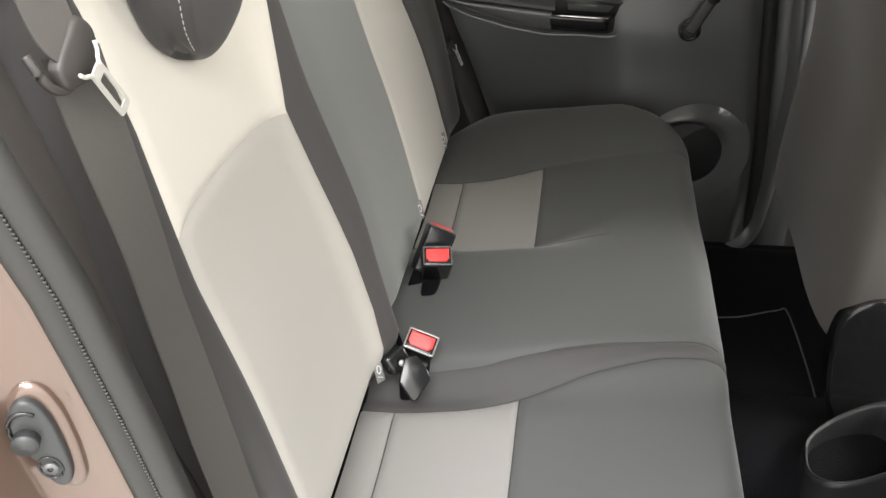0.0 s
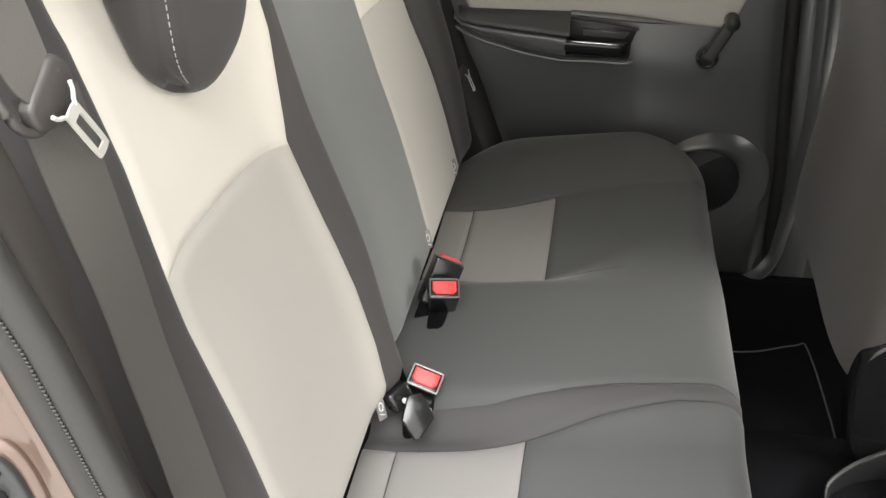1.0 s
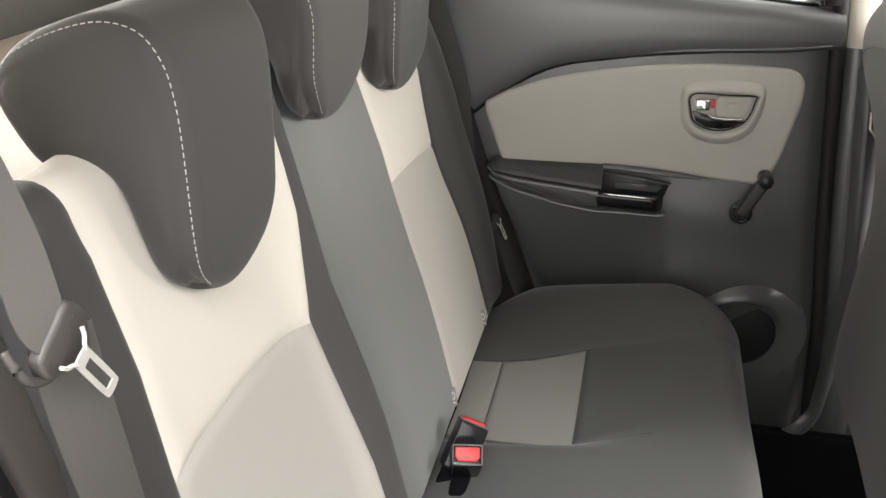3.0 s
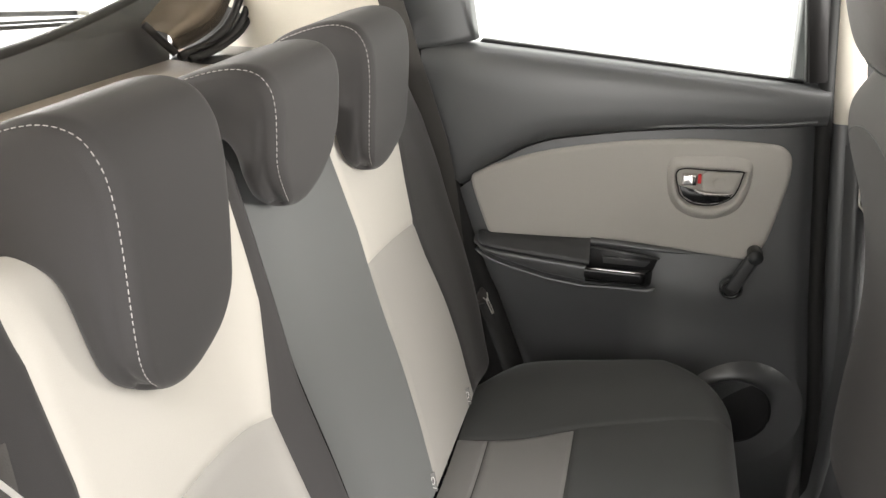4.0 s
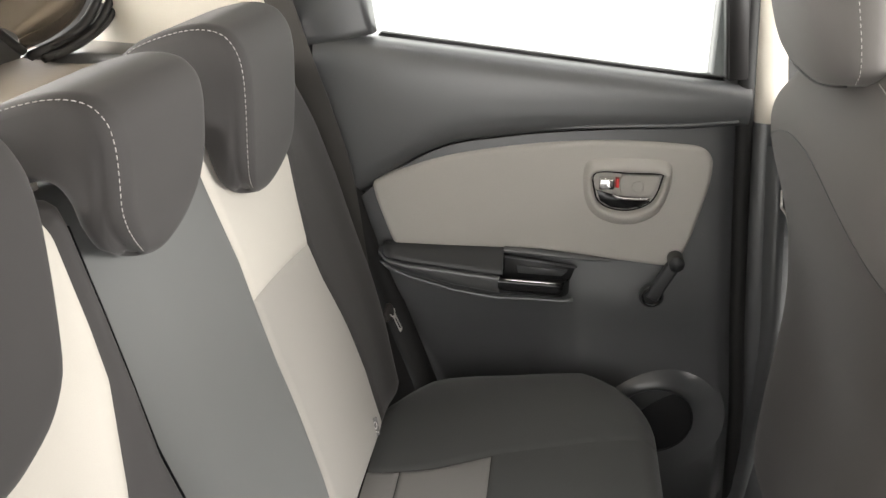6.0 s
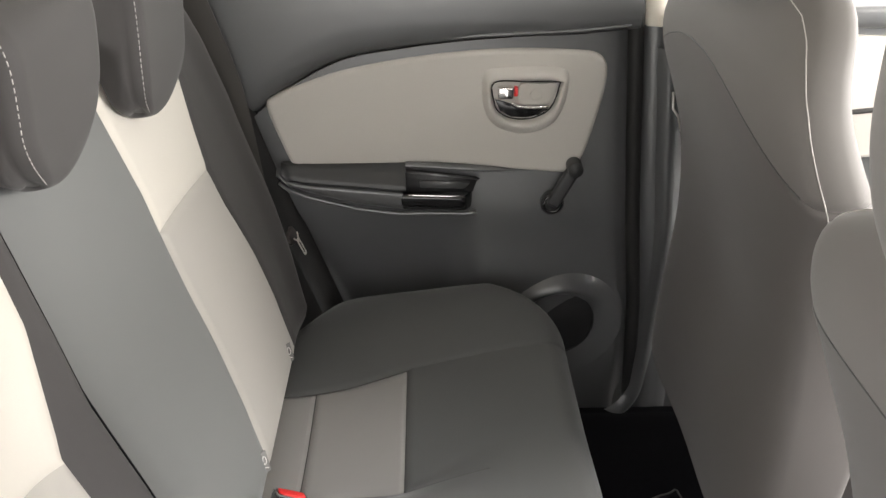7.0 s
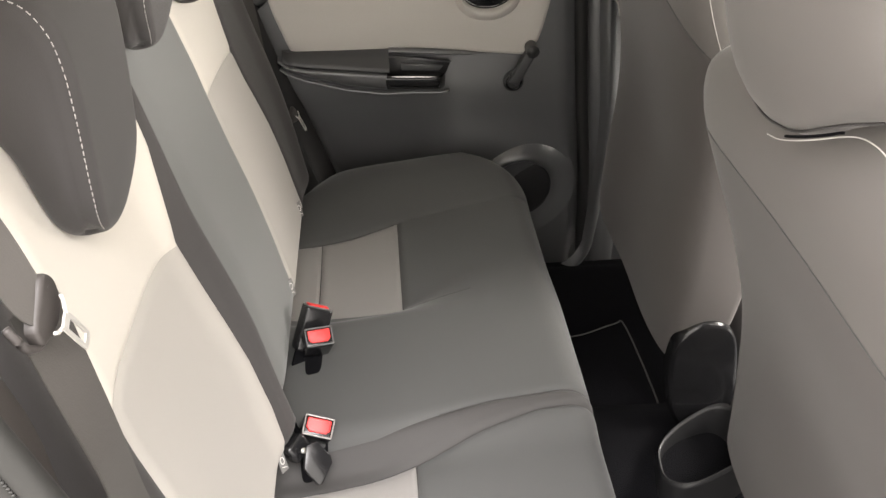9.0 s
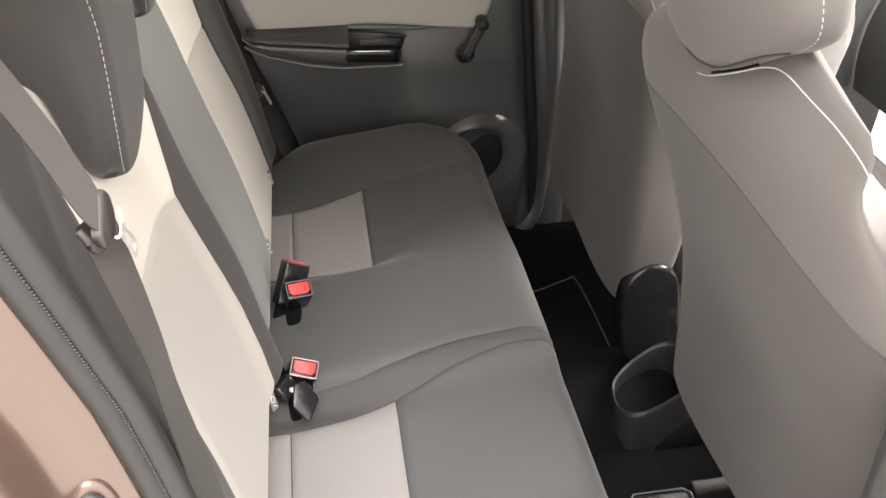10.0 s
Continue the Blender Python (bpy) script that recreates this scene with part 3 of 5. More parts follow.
BEZEL = [(-0.126, 0.968), (-0.10, 0.976), (-0.03, 0.978), (0.012, 0.972), (0.021, 0.952), (0.018, 0.915), (0.004, 0.880), (-0.02, 0.862), (-0.052, 0.855), (-0.088, 0.862), (-0.115, 0.882), (-0.128, 0.92)]


def ring_between(outer, inner, h_out, h_mid, h_in, n=72, rows=9):
    """A moulded collar between two loops: rises from h_out to h_mid, then turns in to h_in."""
    cxo = sum(p[0] for p in inner) / len(inner)
    czo = sum(p[1] for p in inner) / len(inner)

    def by_angle(loop):
        out = []
        for k in range(n):
            a = 2 * math.pi * k / n
            best = None
            for (x0, z0), (x1, z1) in zip(loop, loop[1:] + loop[:1]):
                dx, dz = math.cos(a), math.sin(a)
                ex, ez = x1 - x0, z1 - z0
                det = dx * (-ez) + ex * dz
                if abs(det) < 1e-12:
                    continue
                rx, rz = x0 - cxo, z0 - czo
                t = (rx * (-ez) + ex * rz) / det
                s = (dx * rz - dz * rx) / det
                if t > 0 and -1e-6 <= s <= 1 + 1e-6 and (best is None or t > best):
                    best = t
            best = best or 0.01
            out.append((cxo + math.cos(a) * best, czo + math.sin(a) * best))
        return out
    o, i = by_angle(outer), by_angle(inner)

    def place(u, k):
        x = o[k][0] + (i[k][0] - o[k][0]) * u
        z = o[k][1] + (i[k][1] - o[k][1]) * u
        h = smooth(((0, h_out), (0.45, h_mid), (0.8, h_mid), (1, h_in)), u)
        return on_door(x, z, h)
    return sheet(place, span(0, 1, rows), list(range(n)), wrap_v=True)


pale = part("insert", slab(curve_loop(INSERT, 4), 0.020, -0.01, 0.010, 5, on_door), PALE, door, "pale grey soft-touch insert")
handle = part("handle_surround", ring_between(curve_loop(BEZEL, 6), curve_loop(CUP, 6), 0.019, 0.032, 0.014), PALE, door, "pale grey moulded handle surround")
part("handle_cup", slab(curve_loop(CUP, 5), 0.021, 0.0, 0.002, 2, on_door), PALE, handle, "grey handle recess")
LEVER = [(-0.106, 0.921), (-0.085, 0.915), (-0.07, 0.910), (-0.045, 0.907), (-0.012, 0.907), (-0.014, 0.900), (-0.03, 0.8905), (-0.052, 0.8865), (-0.078, 0.889), (-0.097, 0.90)]
part("lever_recess", slab(LEVER, 0.0235, 0.0, 0.001, 2, on_door), GLOSS, handle, "dark hollow behind the lever")
part("lever", tube([on_door(x, z, 0.031) for x, z in curve_line([(-0.078, 0.917), (-0.068, 0.911), (-0.045, 0.908), (-0.014, 0.908)], 5)], 0.0024, 8), CHROME, handle, "chrome pull lever")
part("lever_plate", slab(curve_loop([(-0.064, 0.948), (-0.03, 0.949), (-0.002, 0.948), (-0.006, 0.926), (-0.016, 0.912), (-0.045, 0.911), (-0.063, 0.915)], 4), 0.028, 0.0, 0.002, 3, on_door), PALE, handle, "grey lever plate")
part("rim", tube([on_door(x, z, 0.0225) for x, z in curve_loop(CUP, 5)], 0.0013, 6, closed=True), GLOSS, handle)
part("lock_knob", box(-0.102, -0.076, yd(-0.09) - 0.036, yd(-0.09) - 0.015, 0.925, 0.945, 0.003), CHROME, handle, "chrome lock knob")
part("lock_mark", box(-0.074, -0.068, yd(-0.09) - 0.030, yd(-0.09) - 0.02, 0.928, 0.944, 0.001), RED, handle, "red lock mark")
part("keyhole_ring", tube([on_door(-0.036 + 0.010 * math.cos(a), 0.929 + 0.010 * math.sin(a), 0.028) for a in span(0, 2 * math.pi, 21)[:-1]], 0.0007, 5, closed=True), PALE, handle)


def zp(x):
    return lerp(((-0.485, 0.797), (-0.435, 0.785), (-0.35, 0.774), (-0.272, 0.764), (-0.13, 0.752)), x)


def zb(x):
    return lerp(((-0.490, 0.795), (-0.46, 0.780), (-0.435, 0.768), (-0.35, 0.742), (-0.272, 0.728), (-0.15, 0.720), (-0.125, 0.728)), x)


def arm_point(x, k):
    sect = [(-0.004, zp(x) + 0.006), (0.034, zp(x) - 0.001), (0.041, zp(x) - 0.003), (0.042, zp(x) - 0.007), (0.039, 0.5 * (zp(x) + zb(x)) - 0.004), (0.036, zb(x) + 0.003), (0.029, zb(x) - 0.003), (0.006, zb(x) - 0.012), (-0.006, zb(x) - 0.014)]
    h, z = sect[k]
    return on_door(x, z, 0.010 + h * step(-0.505, -0.462, x))


def pad_point(x, k):
    zt = 0.812 - 0.03 * (x + 0.46)
    sect = [(-0.004, zt + 0.002), (0.012, zt), (0.026, zp(x) + 0.024), (0.036, zp(x) + 0.013), (0.0415, zp(x) + 0.006), (0.0405, zp(x) + 0.0015), (0.032, zp(x) + 0.0005)]
    h, z = sect[k]
    return on_door(x, z, 0.010 + h * step(-0.505, -0.462, x))


arm = part("armrest", sheet(arm_point, span(-0.49, -0.268, 30), list(range(9))), PLASTIC, door, "black moulded armrest")
part("armrest_lip", tube([on_door(x, zb(x) - 0.012 - 0.004 * step(-0.20, -0.30, x), 0.010 + 0.024 * step(-0.505, -0.462, x)) for x in span(-0.485, -0.136, 40)], 0.0042, 8), PLASTIC, arm, "rounded lower lip of the armrest")
part("armrest_pad", sheet(pad_point, span(-0.478, -0.262, 26), list(range(7))), PAD, arm, "black soft armrest pad")
part("pad_end", sheet(lambda k, v: pad_point(-0.262, k).lerp(on_door(-0.262, 0.765, 0.0), v), list(range(7)), [0, 0.5, 1]), PAD, arm)


def zl(x):
    return 0.757 - 0.066 * (x + 0.272)


def lip(x, k):
    s = (1 - 1.5 * step(-0.160, -0.128, x)) if x > -0.160 else 1.0
    h, z = [(0.000, 0.730), (0.028, 0.732), (0.031, zl(x) - 0.006), (0.033, zl(x) - 0.001), (0.036, zl(x) + 0.001), (0.041, zl(x)), (0.0425, zl(x) - 0.004),
            (0.0405, zl(x) - 0.013), (0.035, zb(x) + 0.003), (0.026, zb(x) - 0.004), (0.006, zb(x) - 0.012), (-0.006, zb(x) - 0.014)][k]
    return on_door(x, z, 0.010 + h * s)


part("pull_cup", sheet(lip, span(-0.270, -0.158, 14) + [-0.152, -0.146, -0.14, -0.134, -0.128, -0.124], list(range(12))), GLOSS, arm, "gloss black pull cup")
part("cup_edge", tube([on_door(x, zl(x) + 0.0012, 0.0495) for x in span(-0.266, -0.158, 6)], 0.0017, 6), CHROME, arm, "bright edge of the pull cup")
CUPHOLE = [(-0.268, 0.748), (-0.262, 0.792), (-0.20, 0.783), (-0.134, 0.773), (-0.142, 0.748)]
part("cup_back", slab(CUPHOLE, 0.0265, 0.0, 0.002, 2, on_door), DARK, arm, "black back of the pull cup")
part("cup_bar", slab([(-0.238, 0.776), (-0.148, 0.769), (-0.158, 0.757), (-0.236, 0.762)], 0.032, 0.02, 0.002, 2, on_door), PLASTIC, arm, "black ledge in the pull cup")
part("cup_rim", tube([on_door(x, z, 0.0275) for x, z in ((-0.262, 0.793), (-0.20, 0.7845), (-0.131, 0.774))], 0.002, 6), PLASTIC, arm)
part("ridge", sheet(lambda x, a: on_door(x, 0.803 - 0.10 * (x + 0.25) * 1.0 + 0.006 * math.sin(a) * step(-0.03, -0.12, x), 0.016 + 0.012 * step(-0.03, -0.14, x) * math.cos(a)), span(-0.262, -0.03, 18), span(-math.pi / 2, math.pi / 2, 9)), PLASTIC, arm, "thin moulded ridge under the insert")

# window winder
crank = part("window_winder", turned(box(-0.012, 0.012, -0.012, 0.004, -0.004, 0.078, 0.006, 3), Matrix.Translation((0.004, 0.682, 0.723)) @ Matrix.Rotation(radians(27), 4, "Y")), PAD, door, "black window winder arm")
PIV, KNOB = Vector((0.004, 0.688, 0.721)), Vector((0.039, 0.684, 0.795))
part("pivot", tube([PIV + Vector((0, 0.012, 0)), PIV + Vector((0, -0.006, 0)), PIV + Vector((0, -0.0085, 0))], 0.0215, 24), PAD, crank)
part("pivot_ring", tube([PIV + Vector((0.016 * math.cos(a), -0.009, 0.016 * math.sin(a))) for a in span(0, 2 * math.pi, 25)[:-1]], 0.0022, 6, closed=True), GLOSS, crank)
part("knob", tube([KNOB + Vector((0, 0.012, 0)), KNOB + Vector((0, -0.020, 0)), KNOB + Vector((0, -0.023, 0))], 0.0135, 20), PAD, crank)

# loudspeaker
SPK = (0.033, 0.437)


def speaker_ring(r):
    h = smooth(((0.0, -0.010), (0.068, -0.006), (0.073, 0.006), (0.080, 0.017), (0.092, 0.025), (0.105, 0.021), (0.120, 0.008), (0.138, -0.012)), r)
    return h


speaker = part("speaker_surround", sheet(lambda r, a: on_door(SPK[0] + r * math.cos(a), SPK[1] + r * math.sin(a), 0.002 + speaker_ring(r) * (0.15 + 1.25 * step(-0.5, 0.9, math.cos(a - 2.2)))), [0.072, 0.074, 0.077, 0.08, 0.084, 0.088, 0.092, 0.096, 0.1, 0.106, 0.113, 0.121, 0.13, 0.138], span(0, 2 * math.pi, 65)[:-1], wrap_v=True), PLASTIC, door, "raised black loudspeaker surround")
part("speaker_grille", sheet(lambda r, a: on_door(SPK[0] + r * math.cos(a), SPK[1] + r * math.sin(a), 0.014 - 1.2 * r * r), [0.0005] + span(0.01, 0.0755, 9), span(0, 2 * math.pi, 49)[:-1], wrap_v=True), DARK, speaker, "black loudspeaker grille")
part("grille_rim", tube([on_door(SPK[0] + 0.0755 * math.cos(a), SPK[1] + 0.0755 * math.sin(a), 0.008) for a in span(0, 2 * math.pi, 49)[:-1]], 0.0018, 6, closed=True), DARK, speaker)

# window frame and glass
WIN = [(-0.484, sill_z(-0.484)), (0.094, sill_z(0.094)), (0.055, 1.43), (-0.525, 1.40)]


def frame_bar(a, b, w, y0, y1):
    (x0, z0), (x1, z1) = a, b
    d = Vector((x1 - x0, 0, z1 - z0)).normalized()
    n = Vector((-d.z, 0, d.x)) * w
    bm = bmesh.new()
    vs = [bm.verts.new((x, y, z)) for y in (y0, y1) for x, z in ((x0, z0), (x1, z1), (x1 + n.x, z1 + n.z), (x0 + n.x, z0 + n.z))]
    for q in ((0, 1, 2, 3), (7, 6, 5, 4), (0, 4, 5, 1), (1, 5, 6, 2), (2, 6, 7, 3), (3, 7, 4, 0)):
        bm.faces.new([vs[k] for k in q])
    bmesh.ops.bevel(bm, geom=bm.edges[:], offset=0.003, segments=2, affect="EDGES")
    return bm


win = part("window_frame", frame_bar(WIN[1], WIN[2], -0.035, 0.705, 0.745), RUBBER, door, "black window frame")
part("window_seal", frame_bar(WIN[0], WIN[1], -0.010, 0.725, 0.748), RUBBER, win)
part("window_frame", frame_bar(WIN[3], WIN[2], 0.05, 0.705, 0.745), RUBBER, door)


def quarter():
    out = [(-0.484, sill_z(-0.484) + 0.004), (-0.494, 1.26), (-0.525, 1.42), (-0.73, 1.42), (-0.70, 1.17), (-0.69, 1.145)]
    return slab(out, 0.020, -0.03, 0.018, 5, on_door)


part("quarter_trim", quarter(), PLASTIC, door, "black plastic trim behind the window")
pane = part("window_pane", box(-0.52, 0.09, 0.732, 0.736, 1.09, 1.42), GLASS, door, "clear window glass", soft=False)
pane.visible_shadow = False

# ---- far body side: pillar, seals, sill ----
pillar = thing("pillar_trim", "black lower and ivory upper door pillar trim", "pillar trim", kind="structure", at=(0.2, 0.75, 0.2))


def pillar_low():
    def place(v, u):
        z = 0.12 + v * (1.035 - 0.12)
        a = lerp(DOOR_FRONT, z) + 0.022
        x = a + u * 0.085
        h = lerp(((0, -0.02), (0.12, 0.0), (0.3, 0.006), (0.7, 0.0), (1, -0.02)), u)
        return on_door(x, z, h)
    return sheet(place, span(0, 1, 20), [0, 0.06, 0.12, 0.2, 0.3, 0.45, 0.6, 0.7, 0.85, 1])


part("lower_trim", pillar_low(), PLASTIC, pillar, "black plastic lower pillar trim")
part("door_seal", tube([on_door(lerp(DOOR_FRONT, z) + 0.012, z, -0.003) for z in span(0.12, 1.42, 24)], 0.014, 10), BLACK, pillar, "black rubber door seal")
part("door_seal", tube([on_door(lerp(DOOR_REAR, z) - 0.003, z, -0.002) for z in span(0.35, 1.16, 24)], 0.024, 12), BLACK, pillar, "black rubber door seal")
part("upper_trim", sheet(lambda z, u: on_door(0.285 - 0.135 * z + 0.06 * u, z, lerp(((0, -0.02), (0.1, 0.0), (0.5, 0.008), (0.9, 0.0), (1, -0.02)), u)), span(1.035, 1.45, 10), [0, 0.05, 0.1, 0.3, 0.5, 0.7, 0.9, 0.95, 1]), IVORY, pillar, "ivory upper pillar trim")
part("pillar_core", box(0.08, 0.36, 0.762, 0.83, 0.0, 1.46), PLASTIC, pillar)
KICK = [(0.205, 1.0), (0.225, 0.80), (0.243, 0.60), (0.240, 0.42), (0.232, 0.31), (0.222, 0.245), (0.186, 0.203), (0.115, 0.180), (0.0, 0.174)]
part("kick_trim", sheet(lambda i, u: Vector((curve_line(KICK, 5)[i].x - 0.028 * u * lerp(((0, 1.2), (30, 1.0), (40, 0.5)), i), 0.708 - 0.014 * math.sin(math.pi * u) + 0.006 * u, curve_line(KICK, 5)[i].y - 0.03 * (1 - u) * lerp(((22, 0), (34, 1)), i))), list(range(41)), span(0, 1, 7)), PLASTIC, pillar, "black plastic kick trim curving to the sill")
part("belt_catch", tube([(0.20, 0.686, 0.93), (0.203, 0.684, 0.90), (0.215, 0.684, 0.885), (0.222, 0.684, 0.86)], 0.0025, 6), STEEL, pillar)

sill = part("trim_sill", sheet(lambda x, u: Vector((x, 0.50 + 0.24 * u, lerp(((0, 0.203), (0.55, 0.203), (0.75, 0.206), (0.85, 0.200), (0.93, 0.190), (1, 0.15)), u))), span(-0.3, 1.0, 14), span(0, 1, 18)), CARPET)
tagged(sill, "black plastic sill trim along the floor", "sill trim", kind="structure")
body_far = thing("body_side", "bronze metallic body side of the car", "car body", kind="structure", at=(0, 0.8, 0.1))
part("rear_side", box(-1.25, -0.62, 0.74, 0.80, 0.0, 1.16), PAINT, body_far)
part("roof_rail", box(-1.15, 1.1, 0.60, 0.68, 1.43, 1.50, 0.02), PAINT, body_far)
part("front_door", box(0.29, 1.15, 0.77, 0.81, 0.1, 1.06), PAINT, body_far)

# far front door, seen between the seats
front_door = thing("front_door", "front car door with pale grey upper trim", "car door", at=(0.7, 0.75, 0.2))
part("door_trim", sheet(lambda x, z: Vector((x, 0.735 - 0.015 * step(0.9, 1.0, z), z)), span(0.29, 1.15, 12), span(0.15, 1.06, 20)), PLASTIC, front_door, "black plastic door trim")
part("insert", slab(curve_loop([(0.33, 0.80), (0.33, 1.0), (0.7, 1.01), (1.05, 1.0), (1.05, 0.82), (0.7, 0.8)], 5), 0.02, 0.0, 0.01, 4, lambda x, z, h: Vector((x, 0.725 - h, z))), PALE, front_door, "pale grey door insert")
part("insert_line", tube([(0.33, 0.704, 0.865), (0.6, 0.704, 0.89), (1.0, 0.704, 0.90)], 0.005, 8), RUBBER, front_door, "dark groove across the insert")
part("shoulder", box(0.29, 1.15, 0.705, 0.745, 1.03, 1.07, 0.012, 3), PLASTIC, front_door)

# ---- rear of the car: quarter trim, tailgate, load cover ----
quarter_trim = thing("quarter_trim", "ivory rear quarter trim above a dark ledge", "pillar trim", kind="structure", at=(-0.8, 0.62, 1.1))
part("upper_trim", sheet(lambda x, z: Vector((x, 0.645 - 0.10 * step(1.2, 1.5, z) + 0.03 * step(-0.85, -1.0, x), z)), span(-1.0, -0.605, 12), span(1.165, 1.48, 12)), IVORY, quarter_trim, "ivory plastic quarter trim")
part("ledge", box(-1.05, -0.66, 0.56, 0.70, 1.10, 1.168, 0.01), PLASTIC, quarter_trim, "dark plastic ledge")
part("lower_trim", box(-1.05, -0.565, 0.672, 0.70, 0.2, 1.15, 0.01), DARK, quarter_trim)

shelf = thing("load_cover", "brown-grey felt load cover behind the rear seat", "load cover", at=(-0.87, 0.05, 1.16))
part("cover", sheet(lambda x, y: Vector((x, y, 1.160 + 0.010 * math.sin(3 * x + 2) + 0.010 * step(-0.95, -1.05, x))), span(-1.07, -0.64, 14), span(-0.52, 0.60, 18)), material("brown_grey_felt", (0.34, 0.295, 0.25), 0.55, scale=500, vary=0.15, bump=0.3), shelf, "brown-grey felt cover")
part("stiffener", tube([(-0.655, y, 1.152) for y in span(-0.5, 0.58, 8)], 0.008, 8), CARPET, shelf)

tail = thing("tailgate", "closed tailgate with dark lower trim and rear window", "tailgate", at=(-1.1, 0.055, 0.8))


def glass_low(y):
    return 1.238 + 0.105 * max(0.0, (abs(y - CENTRE) - 0.10) / 0.65) ** 1.6


part("lower_trim", sheet(lambda y, v: Vector((-1.05 - 0.07 * (1 - v) ** 2 + 0.02 * ((y - CENTRE) / 0.6) ** 2, y, 0.8 + v * (glass_low(y) - 0.808))), span(-0.56, 0.56, 24), span(0, 1, 14)), PLASTIC, tail, "dark plastic tailgate trim")
part("glass_border", tube([(-1.05 + 0.02 * ((y - CENTRE) / 0.6) ** 2, y, glass_low(y)) for y in span(-0.6, 0.71, 40)], 0.008, 8), RUBBER, tail, "black rear window border")
part("window_pane", sheet(lambda y, v: Vector((-1.06 + 0.05 * ((y - CENTRE) / 0.6) ** 2 + 0.17 * v, y, 1.23 + 0.24 * v)), span(-0.58, 0.69, 16), span(0, 1, 4)), GLASS, tail, "rear window glass").visible_shadow = False
wiper = thing("rear_wiper", "black rear window wiper outside the glass", "wiper", at=(-1.14, 0.2, 1.28))


def wiper_bar(y0, y1, z0, z1, half, deep):
    return sheet(lambda y, k: Vector((-1.10 + deep * (0, 1, 1, 0)[k], y, z0 + (z1 - z0) * (y - y0) / (y1 - y0) + half * (-1, -1, 1, 1)[k])), span(y0, y1, 8), [0, 1, 2, 3], wrap_v=True)


part("blade", wiper_bar(-0.05, 0.425, 1.291, 1.245, 0.003, 0.012), RUBBER, wiper, "black rubber wiper blade")
part("blade_spine", wiper_bar(-0.05, 0.428, 1.298, 1.252, 0.0025, 0.008), PLASTIC, wiper)
part("arm", wiper_bar(-0.05, 0.395, 1.315, 1.265, 0.004, 0.010), PLASTIC, wiper, "black wiper arm")
part("hook", wiper_bar(0.385, 0.415, 1.267, 1.262, 0.0035, 0.014), STEEL, wiper, "steel end hook")

d_trim = thing("rear_pillar_trim", "satin bronze rear pillar flange with rubber seals", "pillar trim", kind="structure", at=(-0.95, 0.6, 1.2))
FL_A = curve_line([(-0.985, 0.485, 1.186), (-0.97, 0.555, 1.197), (-0.95, 0.61, 1.225), (-0.93, 0.645, 1.285), (-0.90, 0.66, 1.37)], 5)
FL_B = curve_line([(-1.015, 0.450, 1.240), (-1.015, 0.50, 1.262), (-1.01, 0.545, 1.285), (-0.99, 0.58, 1.335), (-0.96, 0.60, 1.41)], 5)
part("flange", sheet(lambda i, v: FL_A[i].lerp(FL_B[i], v) + Vector((0.035, -0.02, 0.012)) * math.sin(math.pi * v) * (0.7 + 0.3 * math.sin(5 * v)), list(range(21)), span(0, 1, 12)), material("satin_bronze_trim", (0.17, 0.14, 0.11), 0.22, metal=0.6, scale=200, vary=0.1, bump=0.02), d_trim, "satin bronze pillar flange")
for k, shift in enumerate(((0.008, 0.010, -0.008), (0.020, 0.024, -0.015), (0.026, 0.040, -0.016))):
    part("seal", tube([p + Vector(shift) for p in FL_A], (0.008, 0.007, 0.006)[k], 8), RUBBER, d_trim, "black rubber seal")
# added dark sheet keeps the bright background from showing through the gap
part("flange_back", sheet(lambda i, v: FL_A[i] + Vector((-0.035 + 0.07 * v, 0.035 + 0.012 * v, 0.0)), list(range(21)), span(0, 1, 4)), RUBBER, d_trim, "dark sheet added to close the gap behind the seals")
part("end_cap", tube([FL_A[0].lerp(FL_B[0], v) + Vector((0.01, -0.006, 0)) for v in span(0, 1, 6)], 0.007, 8), RUBBER, d_trim)

# ---- near body jamb beside the open doorway ----
jamb = thing("door_jamb", "bronze metallic door jamb with striker and rubber seal", "car body", kind="structure", at=(-0.5, -0.66, 0.1))


def jamb_x(z):
    return lerp(((0.1, -0.45), (0.75, -0.487), (0.84, -0.497), (0.92, -0.506), (0.97, -0.513), (1.03, -0.522), (1.12, -0.545), (1.25, -0.58), (1.45, -0.64)), z)


def jamb_face():
    # flange lip under the seal, the latch face behind it, then a rounded step out to the quarter panel
    prof = [(-0.022, -0.612), (-0.006, -0.630), (0.0005, -0.637), (0.001, -0.6405), (-0.002, -0.6425), (-0.008, -0.6420), (-0.020, -0.6455), (-0.032, -0.650), (-0.040, -0.654), (-0.045, -0.660), (-0.048, -0.670), (-0.051, -0.690), (-0.058, -0.706), (-0.075, -0.718), (-0.11, -0.726), (-0.25, -0.735)]
    return sheet(lambda z, k: Vector((jamb_x(z) + prof[k][0], prof[k][1], z)), span(0.1, 1.45, 46), list(range(len(prof))))


part("jamb_panel", jamb_face(), PAINT, jamb, "bronze metallic painted jamb")


def jamb_trim():
    prof = [(-0.30, -0.545), (-0.15, -0.553), (-0.06, -0.560), (-0.034, -0.5625), (-0.026, -0.562), (-0.021, -0.557), (-0.0185, -0.548), (-0.018, -0.537), (-0.020, -0.527), (-0.027, -0.518)]
    return sheet(lambda z, k: Vector((jamb_x(z) + prof[k][0] - 0.010 - 0.004 * step(0.95, 0.78, z), prof[k][1], z)), span(0.2, 1.45, 46), list(range(len(prof))))


